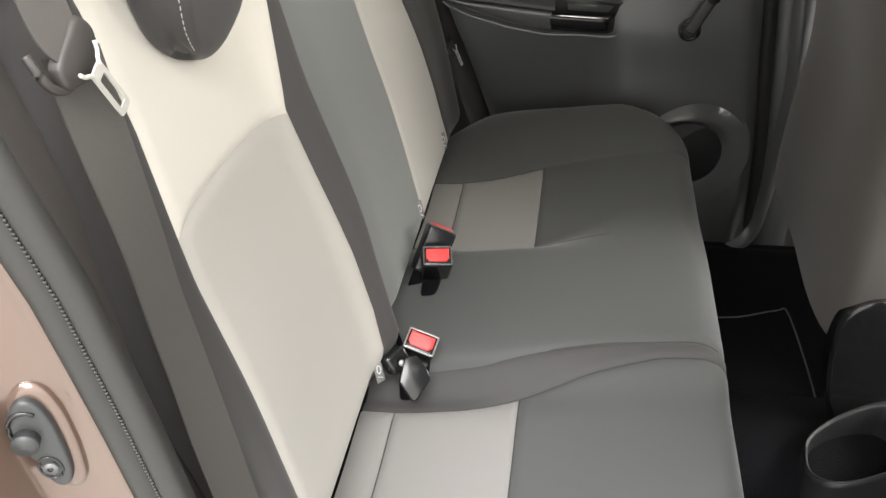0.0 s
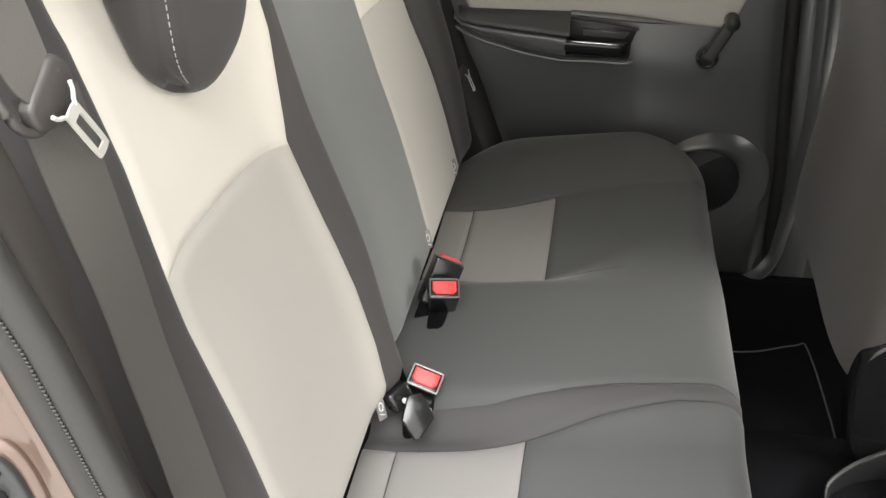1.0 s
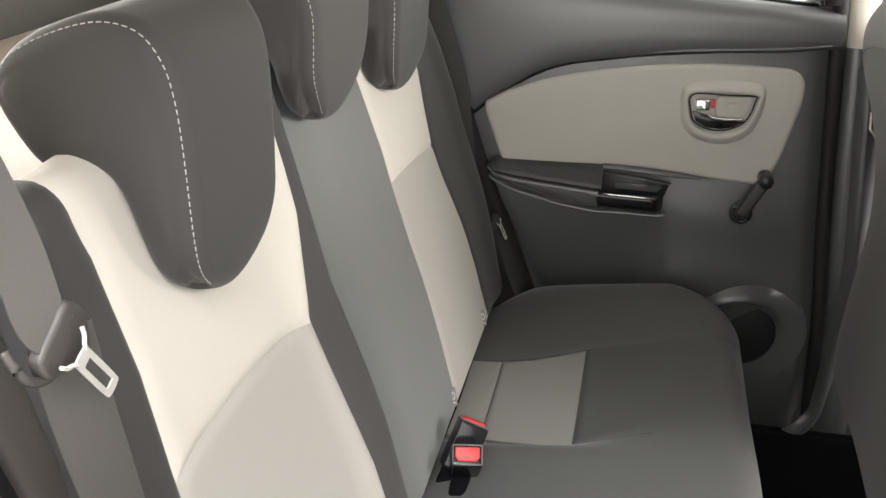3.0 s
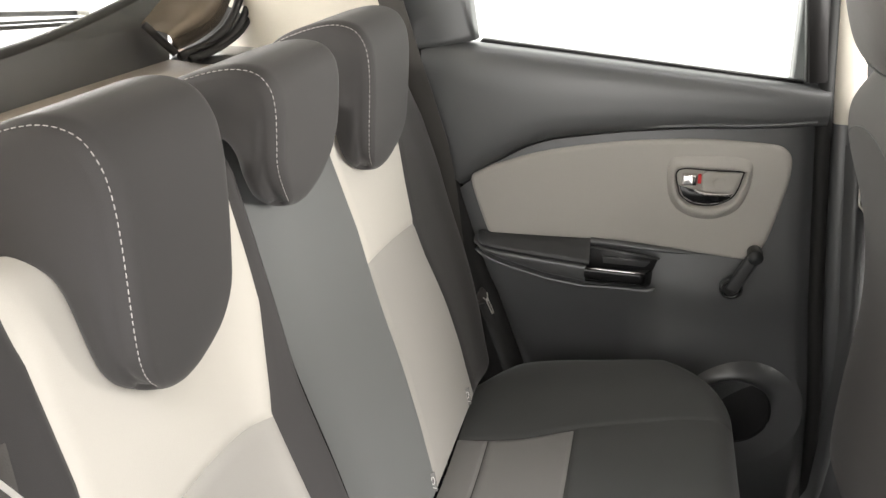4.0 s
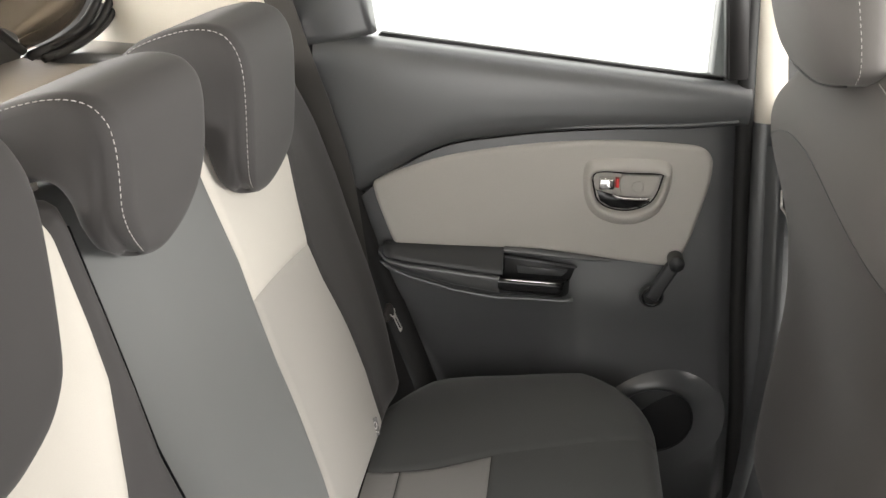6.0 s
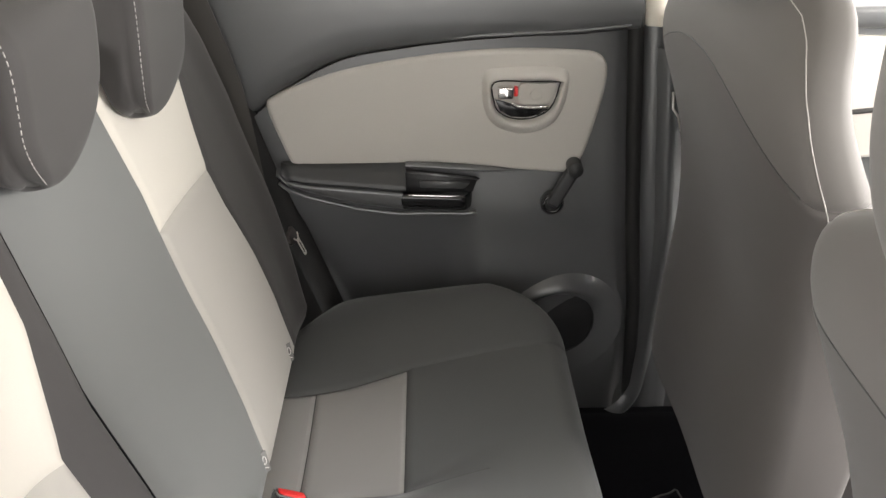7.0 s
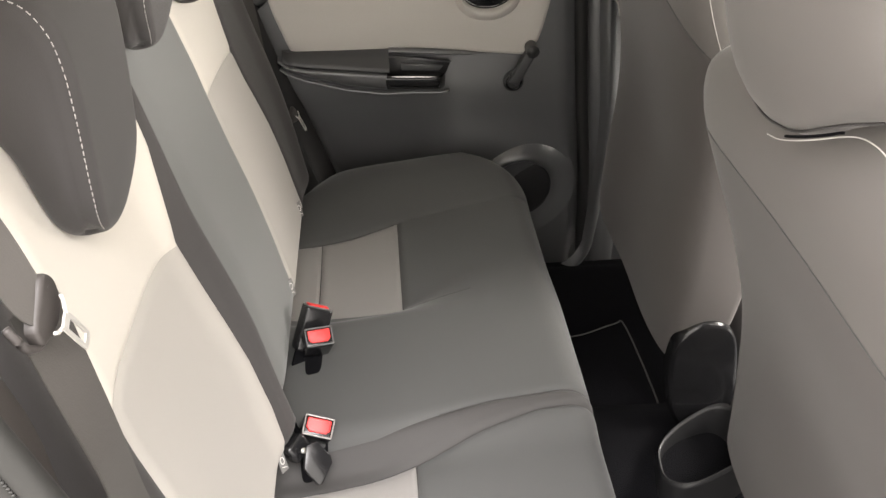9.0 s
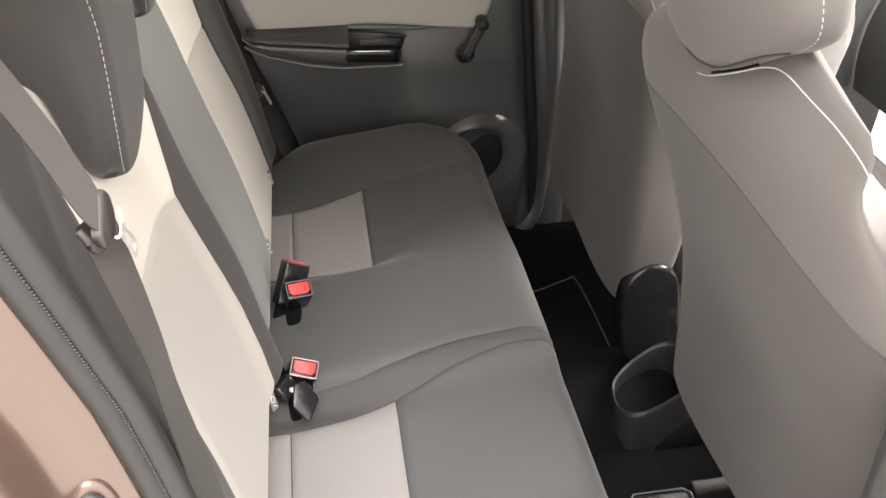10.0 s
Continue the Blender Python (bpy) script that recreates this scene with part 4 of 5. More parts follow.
# black sheet gives the gap between seal and trim its shade by colour
part("gap_shade_sheet", sheet(lambda z, k: Vector((jamb_x(z) + (-0.037, -0.065, -0.030, 0.026)[k] - 0.004 * step(0.95, 0.78, z), (-0.5635, -0.575, -0.600, -0.624)[k], z)), span(0.2, 1.45, 46), [0, 1, 2, 3]), BLACK, jamb, "black sheet standing in for the shade in the gap")
part("inner_trim", jamb_trim(), TRIM, jamb, "black plastic inner pillar trim")
part("seal", tube([(jamb_x(z) + 0.026, -0.632, z) for z in span(0.1, 1.45, 46)], 0.0115, 12), SEAL, jamb, "black rubber door seal")
part("seal_lip", tube([(jamb_x(z) + 0.0115, -0.639, z) for z in span(0.1, 1.45, 46)], 0.0105, 12), SEAL, jamb, "smooth outer seal lip")
ribs = bmesh.new()
for i in range(220):
    z = 0.62 + 0.0030 * i
    box(jamb_x(z) + 0.0185, jamb_x(z) + 0.0225, -0.6440, -0.6415, z, z + 0.0016, bm=ribs)
part("ribbed_lip", ribs, SEAL, jamb, "finely ribbed seal lip")


def on_jamb(a, b, h):
    """A point on the latch face: a outward from the striker's middle, b up, h proud of the face."""
    z, d = 0.920 + b, 0.0305 + a
    return Vector((jamb_x(z) - 0.004 - 0.94 * d + 0.34 * h, -0.640 - 0.34 * d - 0.94 * h, z))


EIGHT = [(-0.009, 0.034), (-0.001, 0.0385), (0.008, 0.033), (0.0145, 0.021), (0.0160, 0.008), (0.0140, -0.004), (0.0095, -0.014), (0.0090, -0.026), (0.0055, -0.036), (-0.001, -0.038), (-0.007, -0.031), (-0.0100, -0.018), (-0.0118, 0.0), (-0.0122, 0.020)]
boss = part("boss", slab(curve_loop([(1.35 * a - 0.0035, 1.24 * q - 0.001) for a, q in EIGHT], 4), 0.0050, -0.006, 0.007, 6, on_jamb), PAINT, jamb, "raised painted striker boss")
striker = part("striker", slab(curve_loop(EIGHT, 4), 0.0110, 0.002, 0.0035, 4, on_jamb), PAD, jamb, "black striker plate")
part("striker_post", tube([on_jamb(0.0065, 0.009, 0.009), on_jamb(0.0065, 0.009, 0.0165), on_jamb(0.0065, 0.009, 0.0180)], 0.0085, 20), PAD, striker, "dark striker post")
part("post_ring", tube([on_jamb(0.0020 + 0.0125 * math.cos(q), 0.0140 + 0.0165 * math.sin(q), 0.0112) for q in span(-0.9, 2.2, 16)], 0.0016, 6), GLOSS, striker, "raised edge round the post")
part("bolt_ring", tube([on_jamb(0.0025 + 0.0070 * math.cos(q), -0.0185 + 0.0095 * math.sin(q), 0.0112) for q in span(0, 2 * math.pi, 25)[:-1]], 0.0010, 6, closed=True), GLOSS, striker)
part("bolt", tube([on_jamb(0.0025, -0.0185, 0.009), on_jamb(0.0025, -0.0185, 0.0125), on_jamb(0.0025, -0.0185, 0.0130)], 0.0052, 16), PLASTIC, striker, "dark bolt head")
part("bolt_socket", tube([on_jamb(0.0025, -0.0185, 0.0122), on_jamb(0.0025, -0.0185, 0.0134)], 0.0022, 6), GLOSS, striker)
part("body_rear", box(-1.25, -0.62, -0.66, -0.60, 0.0, 1.10), PAINT, jamb)
part("roof_rail", box(-1.15, 1.1, -0.565, -0.50, 1.43, 1.50, 0.02), PAINT, jamb)
part("quarter", sheet(lambda x, z: Vector((x, -0.535 + 0.09 * step(1.2, 1.5, z), z)), span(-1.05, -0.60, 12), span(1.12, 1.48, 10)), IVORY, jamb, "ivory plastic quarter trim")
part("near_ledge", box(-1.05, -0.66, -0.60, -0.50, 0.2, 1.125, 0.01), PLASTIC, jamb)

near_front = thing("front_door", "closed front car door with dark trim", "car door", at=(0.8, -0.66, 0.2))
part("door_trim", sheet(lambda x, z: Vector((x, -0.63, z)), span(0.30, 1.15, 8), span(0.15, 1.08, 10)), PLASTIC, near_front, "black plastic door trim")
near_pillar = box(0.0, 0.19, -0.745, -0.675, 0.1, 1.46, 0.02)
for v in near_pillar.verts:
    v.co.x += lerp(DOOR_FRONT, v.co.z) - 0.01
part("pillar", near_pillar, PLASTIC, near_front)

# front of the cabin
dash = part("dashboard", sheet(lambda y, a: Vector((1.35 - 0.32 * math.sin(a), y, 0.55 + 0.42 * math.cos(a - 0.3) * 0.9)), span(-0.62, 0.73, 10), span(-0.4, 1.9, 16)), PLASTIC)
tagged(dash, "black plastic dashboard", "dashboard", kind="structure")

# ---- front seats ----
S_W = ((0.44, 0.262), (0.55, 0.268), (0.72, 0.268), (0.82, 0.264), (0.90, 0.266), (0.96, 0.278), (1.01, 0.287), (1.085, 0.277), (1.15, 0.246), (1.19, 0.212), (1.215, 0.172), (1.232, 0.10))
S_X = ((0.44, 0.225), (0.55, 0.215), (0.72, 0.187), (0.86, 0.145), (0.98, 0.104), (1.05, 0.083), (1.10, 0.076), (1.14, 0.082), (1.18, 0.10), (1.232, 0.125))
S_T = ((0.44, 0.13), (0.72, 0.17), (0.95, 0.15), (1.08, 0.12), (1.17, 0.100), (1.215, 0.07), (1.232, 0.04))

# how far the shoulder stands out over that outline on the side away from the doorway
FLARE_NEAR = ((0.55, 0.0), (0.68, 0.012), (0.80, 0.025), (0.91, 0.033), (0.97, 0.035), (1.02, 0.034), (1.06, 0.023), (1.095, 0.009), (1.12, -0.010), (1.15, -0.033), (1.20, -0.05))
FLARE_FAR = ((0.55, 0.0), (0.68, 0.015), (0.80, 0.03), (1.02, 0.03), (1.06, 0.012), (1.095, -0.01), (1.12, -0.03), (1.15, -0.05), (1.20, -0.05))

# how the near seat's outer shoulder slopes away, and the height of its piped top edge
SLOPE_NEAR = ((1.06, 1.0), (1.13, 1.02), (1.15, 1.05), (1.162, 1.06), (1.17, 1.03), (1.175, 0.98), (1.182, 0.82), (1.188, 0.50), (1.20, 0.25), (1.232, 0.2))
TOP_EDGE = ((-0.236, 1.148), (-0.21, 1.161), (-0.185, 1.169), (-0.158, 1.175), (-0.11, 1.180), (-0.076, 1.182), (-0.048, 1.175), (-0.02, 1.158), (0.0, 1.147), (0.025, 1.135), (0.046, 1.129))


def front_seat(y0, dx, foot, arch, lift, skew, label):
    seat = thing("front_seat", label, "car seat", group="front seats", at=(0.45 + dx, y0, 0.2))

    def place(z, a, grow=0.0):
        w, t, xb = smooth(S_W, z) + grow, smooth(S_T, z) + grow, smooth(S_X, z)
        c, s = math.cos(a), math.sin(a)
        if s < 0 and not foot:
            t *= 1 - 0.65 * step(1.06, 1.15, z) * min(1.0, 2.5 * abs(s))
        y = w * math.copysign(abs(s) ** 0.72, s) * (1 + (0.20 * step(0.80, 0.52, z) if s < 0 and foot else 0.0) + ((0.085 * step(1.20, 1.10, z) + 0.12 * step(0.90, 0.50, z)) if s > 0 and not foot else 0.0))
        if s > 0:
            y += abs(s) ** 0.72 * smooth(FLARE_FAR if foot else FLARE_NEAR, z)
        elif not foot:
            y *= smooth(SLOPE_NEAR, z) * (1 - 0.30 * (1 - math.copysign(abs(c) ** 0.6, c)) * step(1.05, 1.15, z))
        x = -t / 2 * math.copysign(abs(c) ** (0.6 - (0.26 * step(1.0, 0.8, z) if s < 0 and foot else 0.0)), c)
        # hollow down the middle of the lower back, proud side bolsters
        hollow = 0.012 * step(0.98, 0.75, z) * math.exp(-(y / 0.16) ** 2) if c > 0 else 0.0
        return Vector((dx + foot * step(0.98, 0.45, z) + xb + t / 2 + x + hollow, y0 + y, z))

    def seam(a):
        # the yoke seam arches up across the back
        return 0.992 + (arch * max(0.0, 1 - abs(math.sin(a)) ** 1.44) ** 0.9 if math.cos(a) > 0 else 0.0)

    def below(z, a):
        return 0.44 + (z - 0.44) * (seam(a) - 0.44) / 0.56

    def above(z, a):
        return seam(a) + (z - 1.0) * (1.232 - seam(a)) / 0.232

    ring = span(0, 2 * math.pi, 65)[:-1]
    bm = sheet(lambda z, a: place(below(z, a), a, -0.006 * max(0, 1 - abs(z - 1.0) / 0.007)), span(0.44, 0.985, 40) + [0.994, 1.0], ring, wrap_v=True)
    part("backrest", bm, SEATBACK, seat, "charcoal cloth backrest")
    bm = sheet(lambda z, a: place(above(z, a), a, -0.006 * max(0, 1 - abs(z - 1.0) / 0.007)), [1.0, 1.006] + span(1.015, 1.232, 20), ring, wrap_v=True)
    bm.verts.ensure_lookup_table()
    bm.faces.new([bm.verts[21 * 64 + k] for k in range(64)])
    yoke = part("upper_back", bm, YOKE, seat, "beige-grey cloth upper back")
    for sgn in (-1, 1) if foot else (1,):
        pts = [place(z, sgn * lerp(((0.90, 1.52), (1.1, 1.42), (1.14, 1.33), (1.165, 1.23), (1.187, 1.06), (1.198, 0.80), (1.206, 0.55)), z), 0.0005) for z in span(0.90, 1.206, 50)]
        part("piping", tube(pts, 0.0007, 6), THREAD, yoke, "pale thread piping")
    if skew:
        # one pale cord from the opening under the head restraint out along the shoulder
        part("piping", tube([(0.084 - 0.022 * step(-0.06, 0.0, q) + 0.006 * step(-0.12, -0.24, q), y0 + q, smooth(TOP_EDGE, q)) for q in span(-0.236, 0.046, 60)], 0.0006, 6), THREAD, yoke, "pale thread piping")
    part("yoke_seam", tube([place(seam(q), q, -0.003) for q in span(-1.2, 1.2, 24)], 0.0012, 5), CUSHION, yoke)

    def pillow(u, a):
        z = 1.132 + 0.235 * u
        w = smooth(((0, 0.085), (0.03, 0.110), (0.08, 0.130), (0.15, 0.145), (0.28, 0.152), (0.45, 0.150), (0.75, 0.136), (0.92, 0.11), (1, 0.07)), u)
        t = smooth(((0, 0.030), (0.03, 0.058), (0.10, 0.082), (0.3, 0.100), (0.5, 0.105), (0.85, 0.085), (1, 0.03)), u)
        c, s = math.cos(a), math.sin(a)
        y = 0.040 + w * math.copysign(abs(s) ** 0.65, s)
        z += lift * (1 - 0.4 * u) + (1 - u) * (0.010 * abs(s) ** 2 + skew * smooth(((-0.13, 0.060), (-0.09, 0.056), (-0.05, 0.044), (-0.02, 0.028), (0.0, 0.016), (0.03, 0.003), (0.08, -0.006), (0.19, 0.0)), y))
        return Vector((dx + 0.101 - 0.040 * u - t / 2 * math.copysign(abs(c) ** 0.75, c), y0 + (y if skew else y - 0.03), z))

    bm = sheet(pillow, [0, 0.03, 0.07] + span(0.12, 0.92, 18) + [0.96, 0.985, 1], ring, wrap_v=True)
    bm.verts.ensure_lookup_table()
    rows = 24
    bm.faces.new([bm.verts[k] for k in range(64)]), bm.faces.new([bm.verts[(rows - 1) * 64 + k] for k in range(64)])
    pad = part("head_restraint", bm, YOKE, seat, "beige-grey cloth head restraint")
    # dark tube along the lower rim draws the shade of the crease
    part("fold", tube([pillow(0.035, a) + Vector((-0.001, 0, -0.001)) for a in span(-1.35, 1.35, 40)], 0.0013, 6), CHARCOAL, pad, "dark tube for the shade in the fold under the head restraint")
    if skew:
        # solid black tube stands for the shaded opening above the piping
        part("slot", tube([(0.064 + 0.012 * step(0.0, -0.04, q), y0 + q, smooth(TOP_EDGE, q) + 0.0035) for q in span(-0.044, 0.018, 14)], 0.0013, 8), CARPET, pad, "black tube for the shade in the opening under the head restraint")
    for sgn in (-1, 1):
        part("stitching", dashes([pillow(u, sgn * (1.42 if sgn > 0 else 1.51)) + Vector((-0.0003, 0, 0)) for u in span(0.05, 0.95, 24)], 0.0042, 0.0034, 0.0005), THREAD, pad, "pale contrast stitching")
    bm = sheet(lambda x, a: Vector((dx + x, y0 + 0.25 * math.copysign(abs(math.cos(a)) ** 0.5, math.cos(a)), 0.40 + 0.13 * math.copysign(abs(math.sin(a)) ** 0.6, math.sin(a)))), span(0.33, 0.86, 20), span(0, 2 * math.pi, 41)[:-1], wrap_v=True)
    bm.verts.ensure_lookup_table()
    bm.faces.new([bm.verts[k] for k in range(40)]), bm.faces.new([bm.verts[19 * 40 + k] for k in range(40)])
    part("cushion", bm, SEATBACK, seat, "charcoal cloth cushion")
    for sgn in (-1, 1):
        part("rail", box(dx + 0.28, dx + 0.85, y0 + sgn * 0.18 - 0.015, y0 + sgn * 0.18 + 0.015, 0.20, 0.235, 0.004), DARK, seat, "black seat rail")
    return seat


front_seat(-0.382, 0.0, 0.0, 0.050, 0.0, 1.0, "charcoal cloth front seat nearer the open door")
far_seat = front_seat(0.402, 0.060, -0.095, 0.108, 0.050, 0.0, "charcoal cloth front seat beside the closed doors")
RECL = [(0.203, 0.49), (0.218, 0.525), (0.255, 0.545), (0.290, 0.538), (0.318, 0.505), (0.335, 0.44), (0.345, 0.34), (0.33, 0.28), (0.26, 0.27), (0.225, 0.31), (0.206, 0.40)]
for who, y in ((far_seat, 0.085),):
    part("recliner_cover", slab(curve_loop([(0.275 + (x - 0.275) * 0.94, 0.40 + (z - 0.40) * 0.95) for x, z in RECL], 5), 0.012, -0.03, 0.010, 5, lambda x, z, h, y=y: Vector((x, y - h, z))), GLOSS, who, "gloss black recliner cover")
    part("recliner_bolt", tube([(0.33, y - 0.006, 0.50), (0.345, y - 0.012, 0.497)], 0.005, 12), STEEL, who, "bright bolt beside the recliner")

# ---- centre console ----
tunnel = part("floor_tunnel", sheet(lambda x, a: Vector((x, 0.055 + 0.14 * math.cos(a), 0.18 + 0.10 * max(0, math.sin(a)) ** 0.7)), span(-0.1, 1.3, 10), span(0, math.pi, 20)), CARPET)
tagged(tunnel, "black carpeted floor tunnel", "floor", kind="structure")
console = thing("centre_console", "black plastic centre console with open rear cup holder", "centre console", at=(0.35, 0.06, 0.2))
part("body", box(0.35, 0.95, -0.02, 0.14, 0.2, 0.36, 0.02, 3), DARK, console)


SCOOP = curve_loop([(0.180, -0.06), (0.178, -0.02), (0.192, 0.018), (0.245, 0.055), (0.315, 0.070), (0.345, 0.02), (0.335, -0.045), (0.275, -0.072), (0.215, -0.082)], 6)


def scoop(i, k):
    """An open scoop: outer wall, rolled rim, inner wall and floor."""
    x, y = SCOOP[i]
    grow, z = [(1.10, 0.19), (1.05, 0.24), (1.01, 0.29), (0.985, 0.303), (0.95, 0.303), (0.92, 0.295), (0.86, 0.26), (0.78, 0.232), (0.4, 0.228), (0.01, 0.228)][k]
    lean = 0.30 * (x - 0.18) if 1 < k < 7 else 0.0
    return Vector((0.258 + (x - 0.258) * grow, -0.01 + (y + 0.01) * grow, z + lean))


part("cup_holder", sheet(lambda i, k: scoop(i, k), list(range(len(SCOOP))), list(range(10)), wrap_u=True), DARK, console, "black scooped cup holder")
part("cup_rim", tube([scoop(i, 3) + Vector((0, 0, 0.001)) for i in range(len(SCOOP))], 0.0016, 6, closed=True), DARK, console, "glossy rim of the cup holder")
tray = part("tray", box(0.158, 0.275, -0.31, -0.196, 0.20, 0.225, 0.01, 3), DARK, console, "low black tray")
part("tray_rim", tube([(0.158 + 0.117 * a, -0.31 + 0.114 * q, 0.226) for a, q in ((0.1, 0), (0.9, 0), (1, 0.1), (1, 0.9), (0.9, 1), (0.1, 1), (0, 0.9), (0, 0.1))], 0.0020, 6, closed=True), PLASTIC, tray, "raised rim")

mat = part("floor_mat", slab(curve_loop([(0.02, -0.55), (0.02, -0.06), (0.06, -0.03), (0.20, -0.03), (0.24, -0.06), (0.24, -0.5), (0.2, -0.56)], 4), 0.214, 0.203, 0.004, 2, lambda a, b, h: Vector((a, b, h))), CARPET)
tagged(mat, "black carpet floor mat with pale piping", "floor mat")
mat2 = thing("floor_mat", "black carpet floor mat with pale piping", "floor mat", at=(0.14, 0.4, 0.2))
M2 = [(0.02, 0.17), (0.02, 0.375), (0.05, 0.410), (0.145, 0.425), (0.225, 0.455), (0.250, 0.44), (0.255, 0.18), (0.235, 0.145)]
part("carpet", slab(curve_loop(M2, 4), 0.214, 0.203, 0.004, 2, lambda a, b, h: Vector((a, b, h))), CARPET, mat2)
part("piping", tube([(a, b, 0.213) for a, b in curve_loop(M2, 4)], 0.002, 6, closed=True), material("grey_piping", (0.065, 0.063, 0.060), 0.7), mat2, "grey edge piping")


# ---- seat belts and buckles ----
def ribbon(points, width, side, thick=0.0014):
    """A flat strap along points, with its width along the vectors side."""
    pts = curve_line(points, 12)
    sd = curve_line(side, 12)
    across = [(a, -1) for a in span(-1, 1, 9)] + [(a, 1) for a in span(1, -1, 9)]

    def place(i, k):
        d = (pts[min(len(pts) - 1, i + 1)] - pts[max(0, i - 1)]).normalized()
        w = (sd[i] - d * sd[i].dot(d)).normalized()
        nrm = d.cross(w).normalized()
        a, q = across[k]
        return pts[i] + w * (a * width / 2) + nrm * (q * thick / 2)
    return sheet(place, list(range(len(pts))), list(range(18)), wrap_v=True)


belt = thing("seat_belt", "grey-brown seat belt hanging with steel tongue", "seat belt", group="rear seat belts", at=(-0.5, -0.52, 0.6))
part("webbing", ribbon([(-0.640, -0.500, 1.40), (-0.575, -0.522, 1.29), (-0.530, -0.543, 1.210), (-0.5065, -0.562, 1.166), (-0.500, -0.561, 1.155)], 0.030,
                     [(0.1, 0.85, 0.45), (0.08, 0.87, 0.45), (0.04, 0.88, 0.45), (0.0, 0.89, 0.44), (0.0, 0.89, 0.44)]), WEB, belt, "grey-brown woven webbing", soft=False)
part("webbing", ribbon([(-0.512, -0.545, 1.145), (-0.500, -0.555, 1.09), (-0.490, -0.559, 1.02), (-0.487, -0.559, 0.96), (-0.482, -0.559, 0.90), (-0.477, -0.560, 0.84), (-0.471, -0.560, 0.77), (-0.455, -0.558, 0.56)], 0.042,
                     [(0.30, 0.90, 0.15), (0.26, 0.95, 0.05), (0.14, 0.99, 0), (0.14, 0.99, 0), (0.20, 0.97, 0), (0.28, 0.95, 0), (0.30, 0.95, 0), (0.32, 0.95, 0)]), WEB, belt, "grey-brown woven webbing", soft=False)


def tongue(parent, m):
    plate = curve_loop([(0.030, 0.018), (0.038, 0.006), (0.0385, -0.010), (0.0240, -0.031), (0.008, -0.0335), (-0.008, -0.032), (-0.028, -0.020), (-0.037, -0.010), (-0.034, 0.006), (-0.026, 0.013), (0.006, 0.016)], 3)
    t = part("tongue_cover", slab(plate, 0.008, -0.006, 0.005, 3, lambda a, q, h: m @ Vector((a, -h, q))), COVER, parent, "dark plastic tongue cover")
    part("cover_loop", turned(tube(curve_line([(-0.022, 0.002, -0.022), (-0.038, 0.002, -0.012), (-0.046, 0.003, 0.006), (-0.043, 0.006, 0.024), (-0.036, 0.012, 0.036)], 5), 0.0050, 10), m), COVER, t, "dark loop round the webbing")
    m = m @ Matrix.Translation((-0.006, -0.020, 0.010))
    o = curve_loop([(-0.010, -0.026), (-0.0115, -0.034), (-0.0115, -0.082), (-0.008, -0.090), (0.008, -0.090), (0.0115, -0.082), (0.0115, -0.034), (0.010, -0.026)], 4)
    bm = bmesh.new()
    n = len(o)
    cx, cz = 0.0, -0.060

    def inner_at(x, z):
        dx_, dz_ = x - cx, z - cz
        k = max(abs(dx_) / 0.0062, abs(dz_) / 0.022)
        return cx + dx_ / k, cz + dz_ / k
    rings = []
    for y in (-0.0012, 0.0012):
        rings.append(([bm.verts.new(m @ Vector((x, y, z))) for x, z in o], [bm.verts.new(m @ Vector((*[(p[0]) for p in [inner_at(x, z)]], y, inner_at(x, z)[1]))) for x, z in o]))
    (oa, ia), (ob, ib) = rings
    for k in range(n):
        j = (k + 1) % n
        bm.faces.new((oa[k], oa[j], ia[j], ia[k])), bm.faces.new((ob[k], ib[k], ib[j], ob[j]))
        bm.faces.new((oa[k], ob[k], ob[j], oa[j])), bm.faces.new((ia[k], ia[j], ib[j], ib[k]))
    plate = part("tongue_plate", bm, STEEL, t, "steel tongue with slot", soft=False)
    for sgn in (-1, 1):
        part("hook", turned(tube(curve_line([(sgn * 0.009, 0, -0.030), (sgn * 0.012, 0, -0.024), (sgn * 0.018, 0, -0.019), (sgn * 0.022, 0, -0.011)], 4), 0.0024, 6), m), STEEL, t, "steel hook of the tongue")
    return t


def aimed(at, along, down):
    x, z = Vector(along).normalized(), -Vector(down).normalized()
    x = (x - z * x.dot(z)).normalized()
    return Matrix.Translation(at) @ Matrix((x, z.cross(x), z)).transposed().to_4x4()


tongue(belt, aimed((-0.5025, -0.559, 1.150), (0.0, 0.89, 0.44), (0.06, 0.45, -0.88)) @ Matrix.Scale(0.60, 4))
belt2 = thing("seat_belt", "grey-brown seat belt hanging with steel tongue", "seat belt", group="rear seat belts", at=(-0.46, 0.56, 0.5))
part("webbing", ribbon([(-0.66, 0.57, 1.40), (-0.625, 0.600, 1.286), (-0.587, 0.612, 1.143), (-0.565, 0.618, 1.064), (-0.540, 0.628, 0.95), (-0.525, 0.650, 0.75), (-0.50, 0.655, 0.55)], 0.042, [(1, 0.2, 0.4)] * 7), WEB, belt2, "grey-brown woven webbing", soft=False)
tongue(belt2, Matrix.Translation((-0.466, 0.612, 0.70)) @ Matrix.Rotation(radians(-22), 4, "Y") @ Matrix.Rotation(radians(84), 4, "Z") @ Matrix.Scale(0.52, 4))


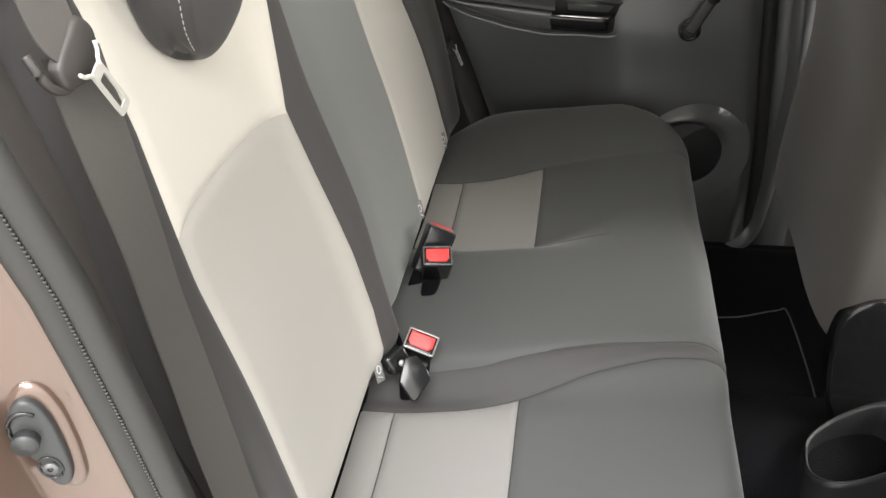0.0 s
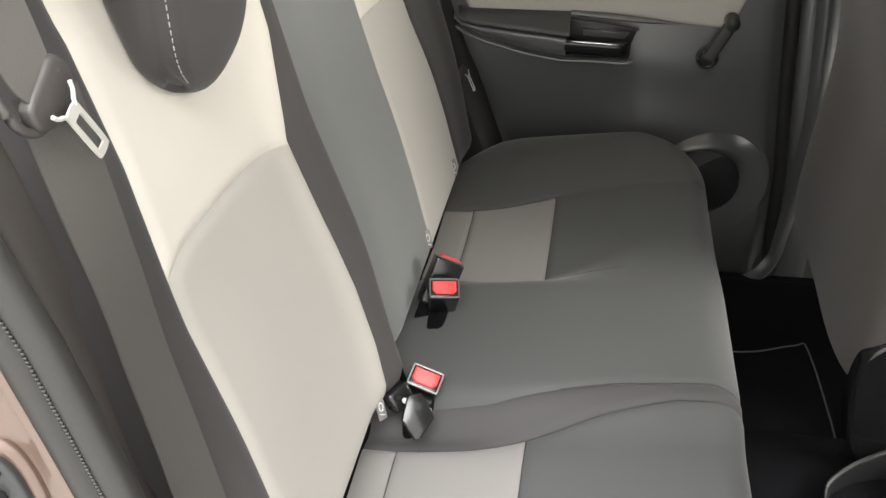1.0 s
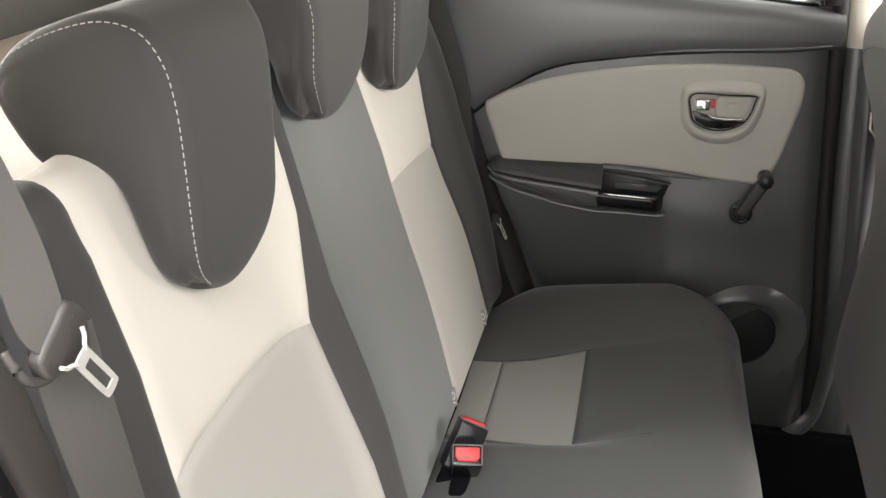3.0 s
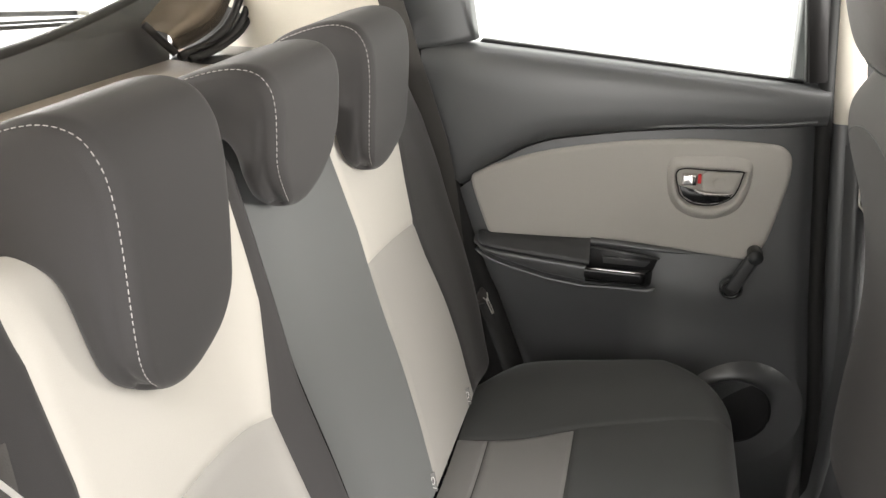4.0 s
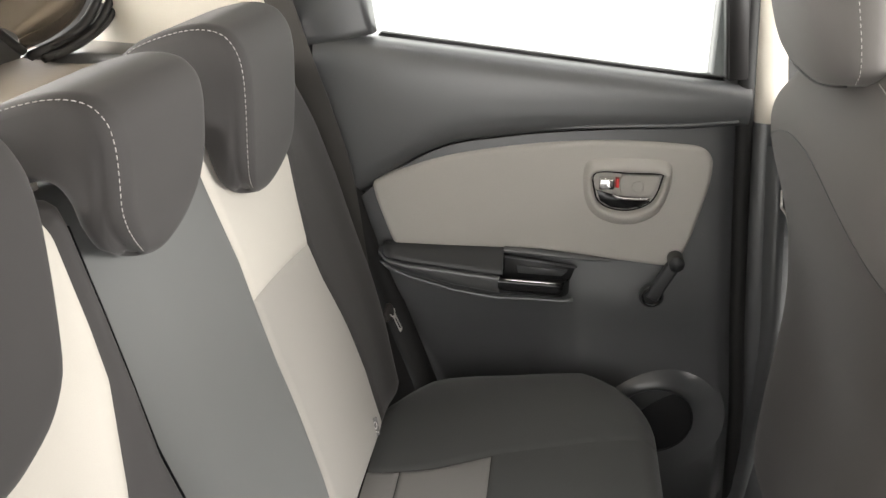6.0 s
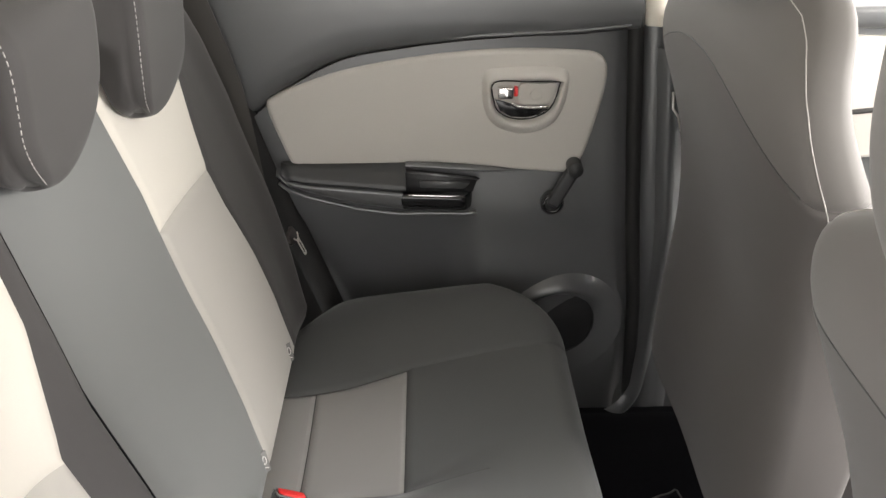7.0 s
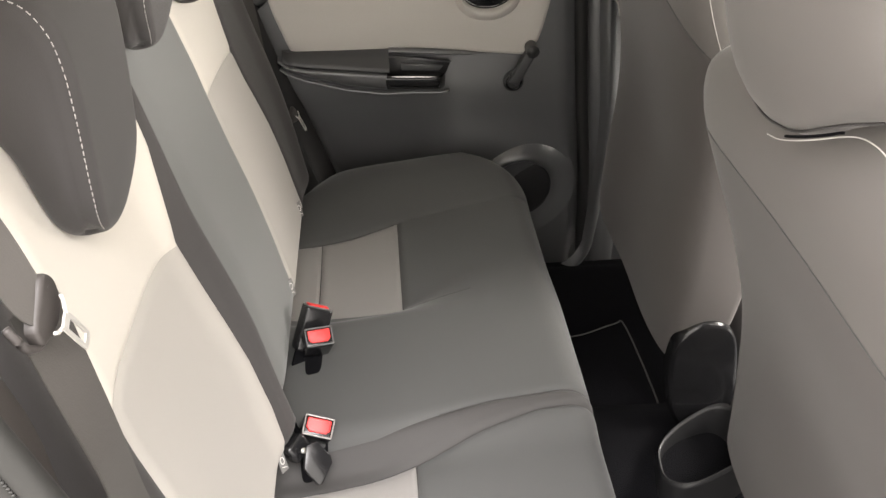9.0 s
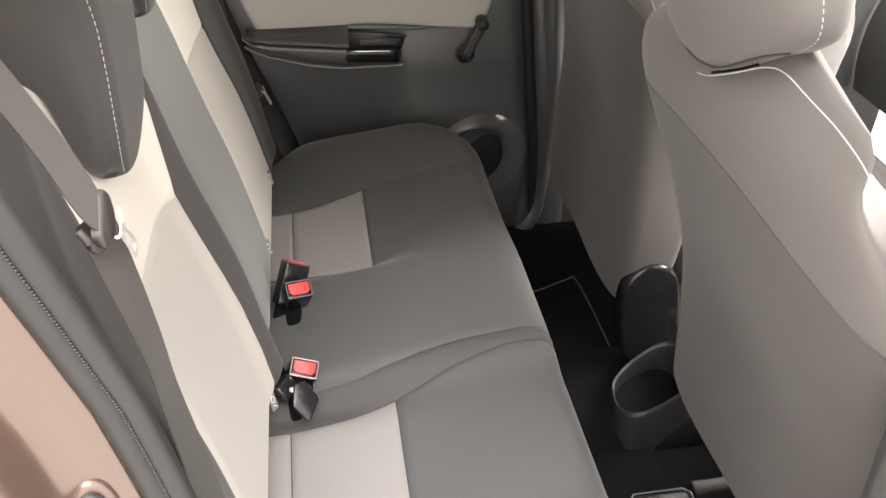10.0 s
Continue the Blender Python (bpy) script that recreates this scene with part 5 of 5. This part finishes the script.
BUTTON = [(-0.0166, 0.0110), (0.0166, 0.0110), (0.0175, 0.0100), (0.0175, -0.0040), (0.0130, -0.0090), (0.0115, -0.0096), (-0.0115, -0.0096), (-0.0130, -0.0090), (-0.0175, -0.0040), (-0.0175, 0.0100)]
RIM_LOOP = curve_loop([(-0.0185, 0.0138), (0.0, 0.0140), (0.0185, 0.0138), (0.0205, 0.0118), (0.0207, 0.0), (0.0205, -0.0118), (0.0185, -0.0138), (0.0, -0.0140), (-0.0185, -0.0138), (-0.0205, -0.0118), (-0.0207, 0.0), (-0.0205, 0.0118)], 3)


def buckle(m, label, bezel):
    b = thing("belt_buckle", label, "belt buckle", group="rear belt buckles")
    b.matrix_world = Matrix.Identity(4)
    part("housing", turned(box(-0.0226, 0.0226, -0.0160, 0.0155, -0.075, 0.0005, 0.005, 3), m), GLOSS, b, "black plastic housing")
    part("button", slab(BUTTON, 0.0032, -0.004, 0.0016, 4, lambda a, q, h: m @ Vector((a, q, h))), RED, b, "red release button")
    part("rim", turned(tube([(a, q, 0.0004) for a, q in RIM_LOOP], 0.0013, 8, closed=True), m), bezel, b)
    part("strap", turned(box(-0.018, 0.018, -0.004, 0.004, -0.12, -0.05, 0.002), m), CARPET, b)
    return b


def facing(at, normal, across):
    z = Vector(normal).normalized()
    x = (Vector(across) - z * Vector(across).dot(z)).normalized()
    y = z.cross(x)
    m = Matrix((x, y, z)).transposed().to_4x4()
    return Matrix.Translation(at) @ m


buckle(facing((-0.398, 0.022, 0.606), (0.22, -0.55, 0.82), (1, 0.16, 0.05)), "black buckle with bright red release button", PLASTIC)
buckle(facing((-0.402, 0.088, 0.612), (0.30, 0.52, 0.78), (0.85, 0.15, -0.42)), "black buckle turned aside, red button edge showing", PLASTIC)
buckle(facing((-0.396, -0.135, 0.572), (0.25, -0.5, 0.82), (0.9, 0.0, -0.42)), "black buckle with red button lying in the seat fold", RIM)
blade = thing("belt_tongue_holder", "black plastic belt anchor lying in the seat fold", "belt anchor", at=(-0.41, -0.17, 0.53))
BLADE = [(-0.013, 0.026), (0.004, 0.029), (0.020, 0.006), (0.021, -0.004), (0.003, -0.030), (-0.004, -0.031), (-0.021, -0.006), (-0.019, 0.004)]
blade_at = facing((-0.398, -0.182, 0.550), (0.35, -0.62, 0.70), (1, 0.35, -0.2))
part("plate", slab(BLADE, 0.004, -0.004, 0.002, 3, lambda a, q, h: blade_at @ Vector((a, q, h))), GLOSS, blade, "black plastic anchor blade")
part("strap_loop", turned(box(-0.018, 0.018, -0.015, 0.015, -0.012, 0.012, 0.007, 3), facing((-0.428, -0.158, 0.556), (0.6, -0.6, 0.5), (0.4, 1, 0.0))), GLOSS, blade, "black anchor bracket")
part("rivet", turned(tube([(0, 0, 0.011), (0, 0, 0.0145)], 0.004, 12), facing((-0.424, -0.164, 0.558), (0.6, -0.6, 0.5), (0.4, 1, 0.0))), STEEL, blade, "steel rivet")

# ---- cloth anchor tags in the seams ----
for place_ in ((-0.446, -0.183, 0.556), (-0.452, 0.168, 0.592), (-0.452, 0.415, 0.592)):
    tag = part("anchor_tag", box(-0.001, 0.001, -0.0075, 0.0075, -0.019, 0.019, 0.0005), TAG, None)
    tag.matrix_world = Matrix.Translation(place_) @ Matrix.Rotation(radians(-38), 4, "Z") @ Matrix.Rotation(-LEAN_ANGLE, 4, "Y") @ Matrix.Scale(0.85, 4)
    tagged(tag, "small grey cloth child-seat anchor tag with pale sign", "tag", group="anchor tags")
    for bm in (tube([(0.0014, 0.0036 * math.cos(q), 0.004 + 0.0072 * math.sin(q)) for q in span(0, 2 * math.pi, 17)[:-1]], 0.0008, 6, closed=True), tube([(0.0014, -0.004, -0.0075), (0.0014, 0.0, -0.010), (0.0014, 0.004, -0.0125)], 0.0009, 6)):
        sign = part("sign", bm, WHITE, tag)
        sign.location = (0, 0, 0)
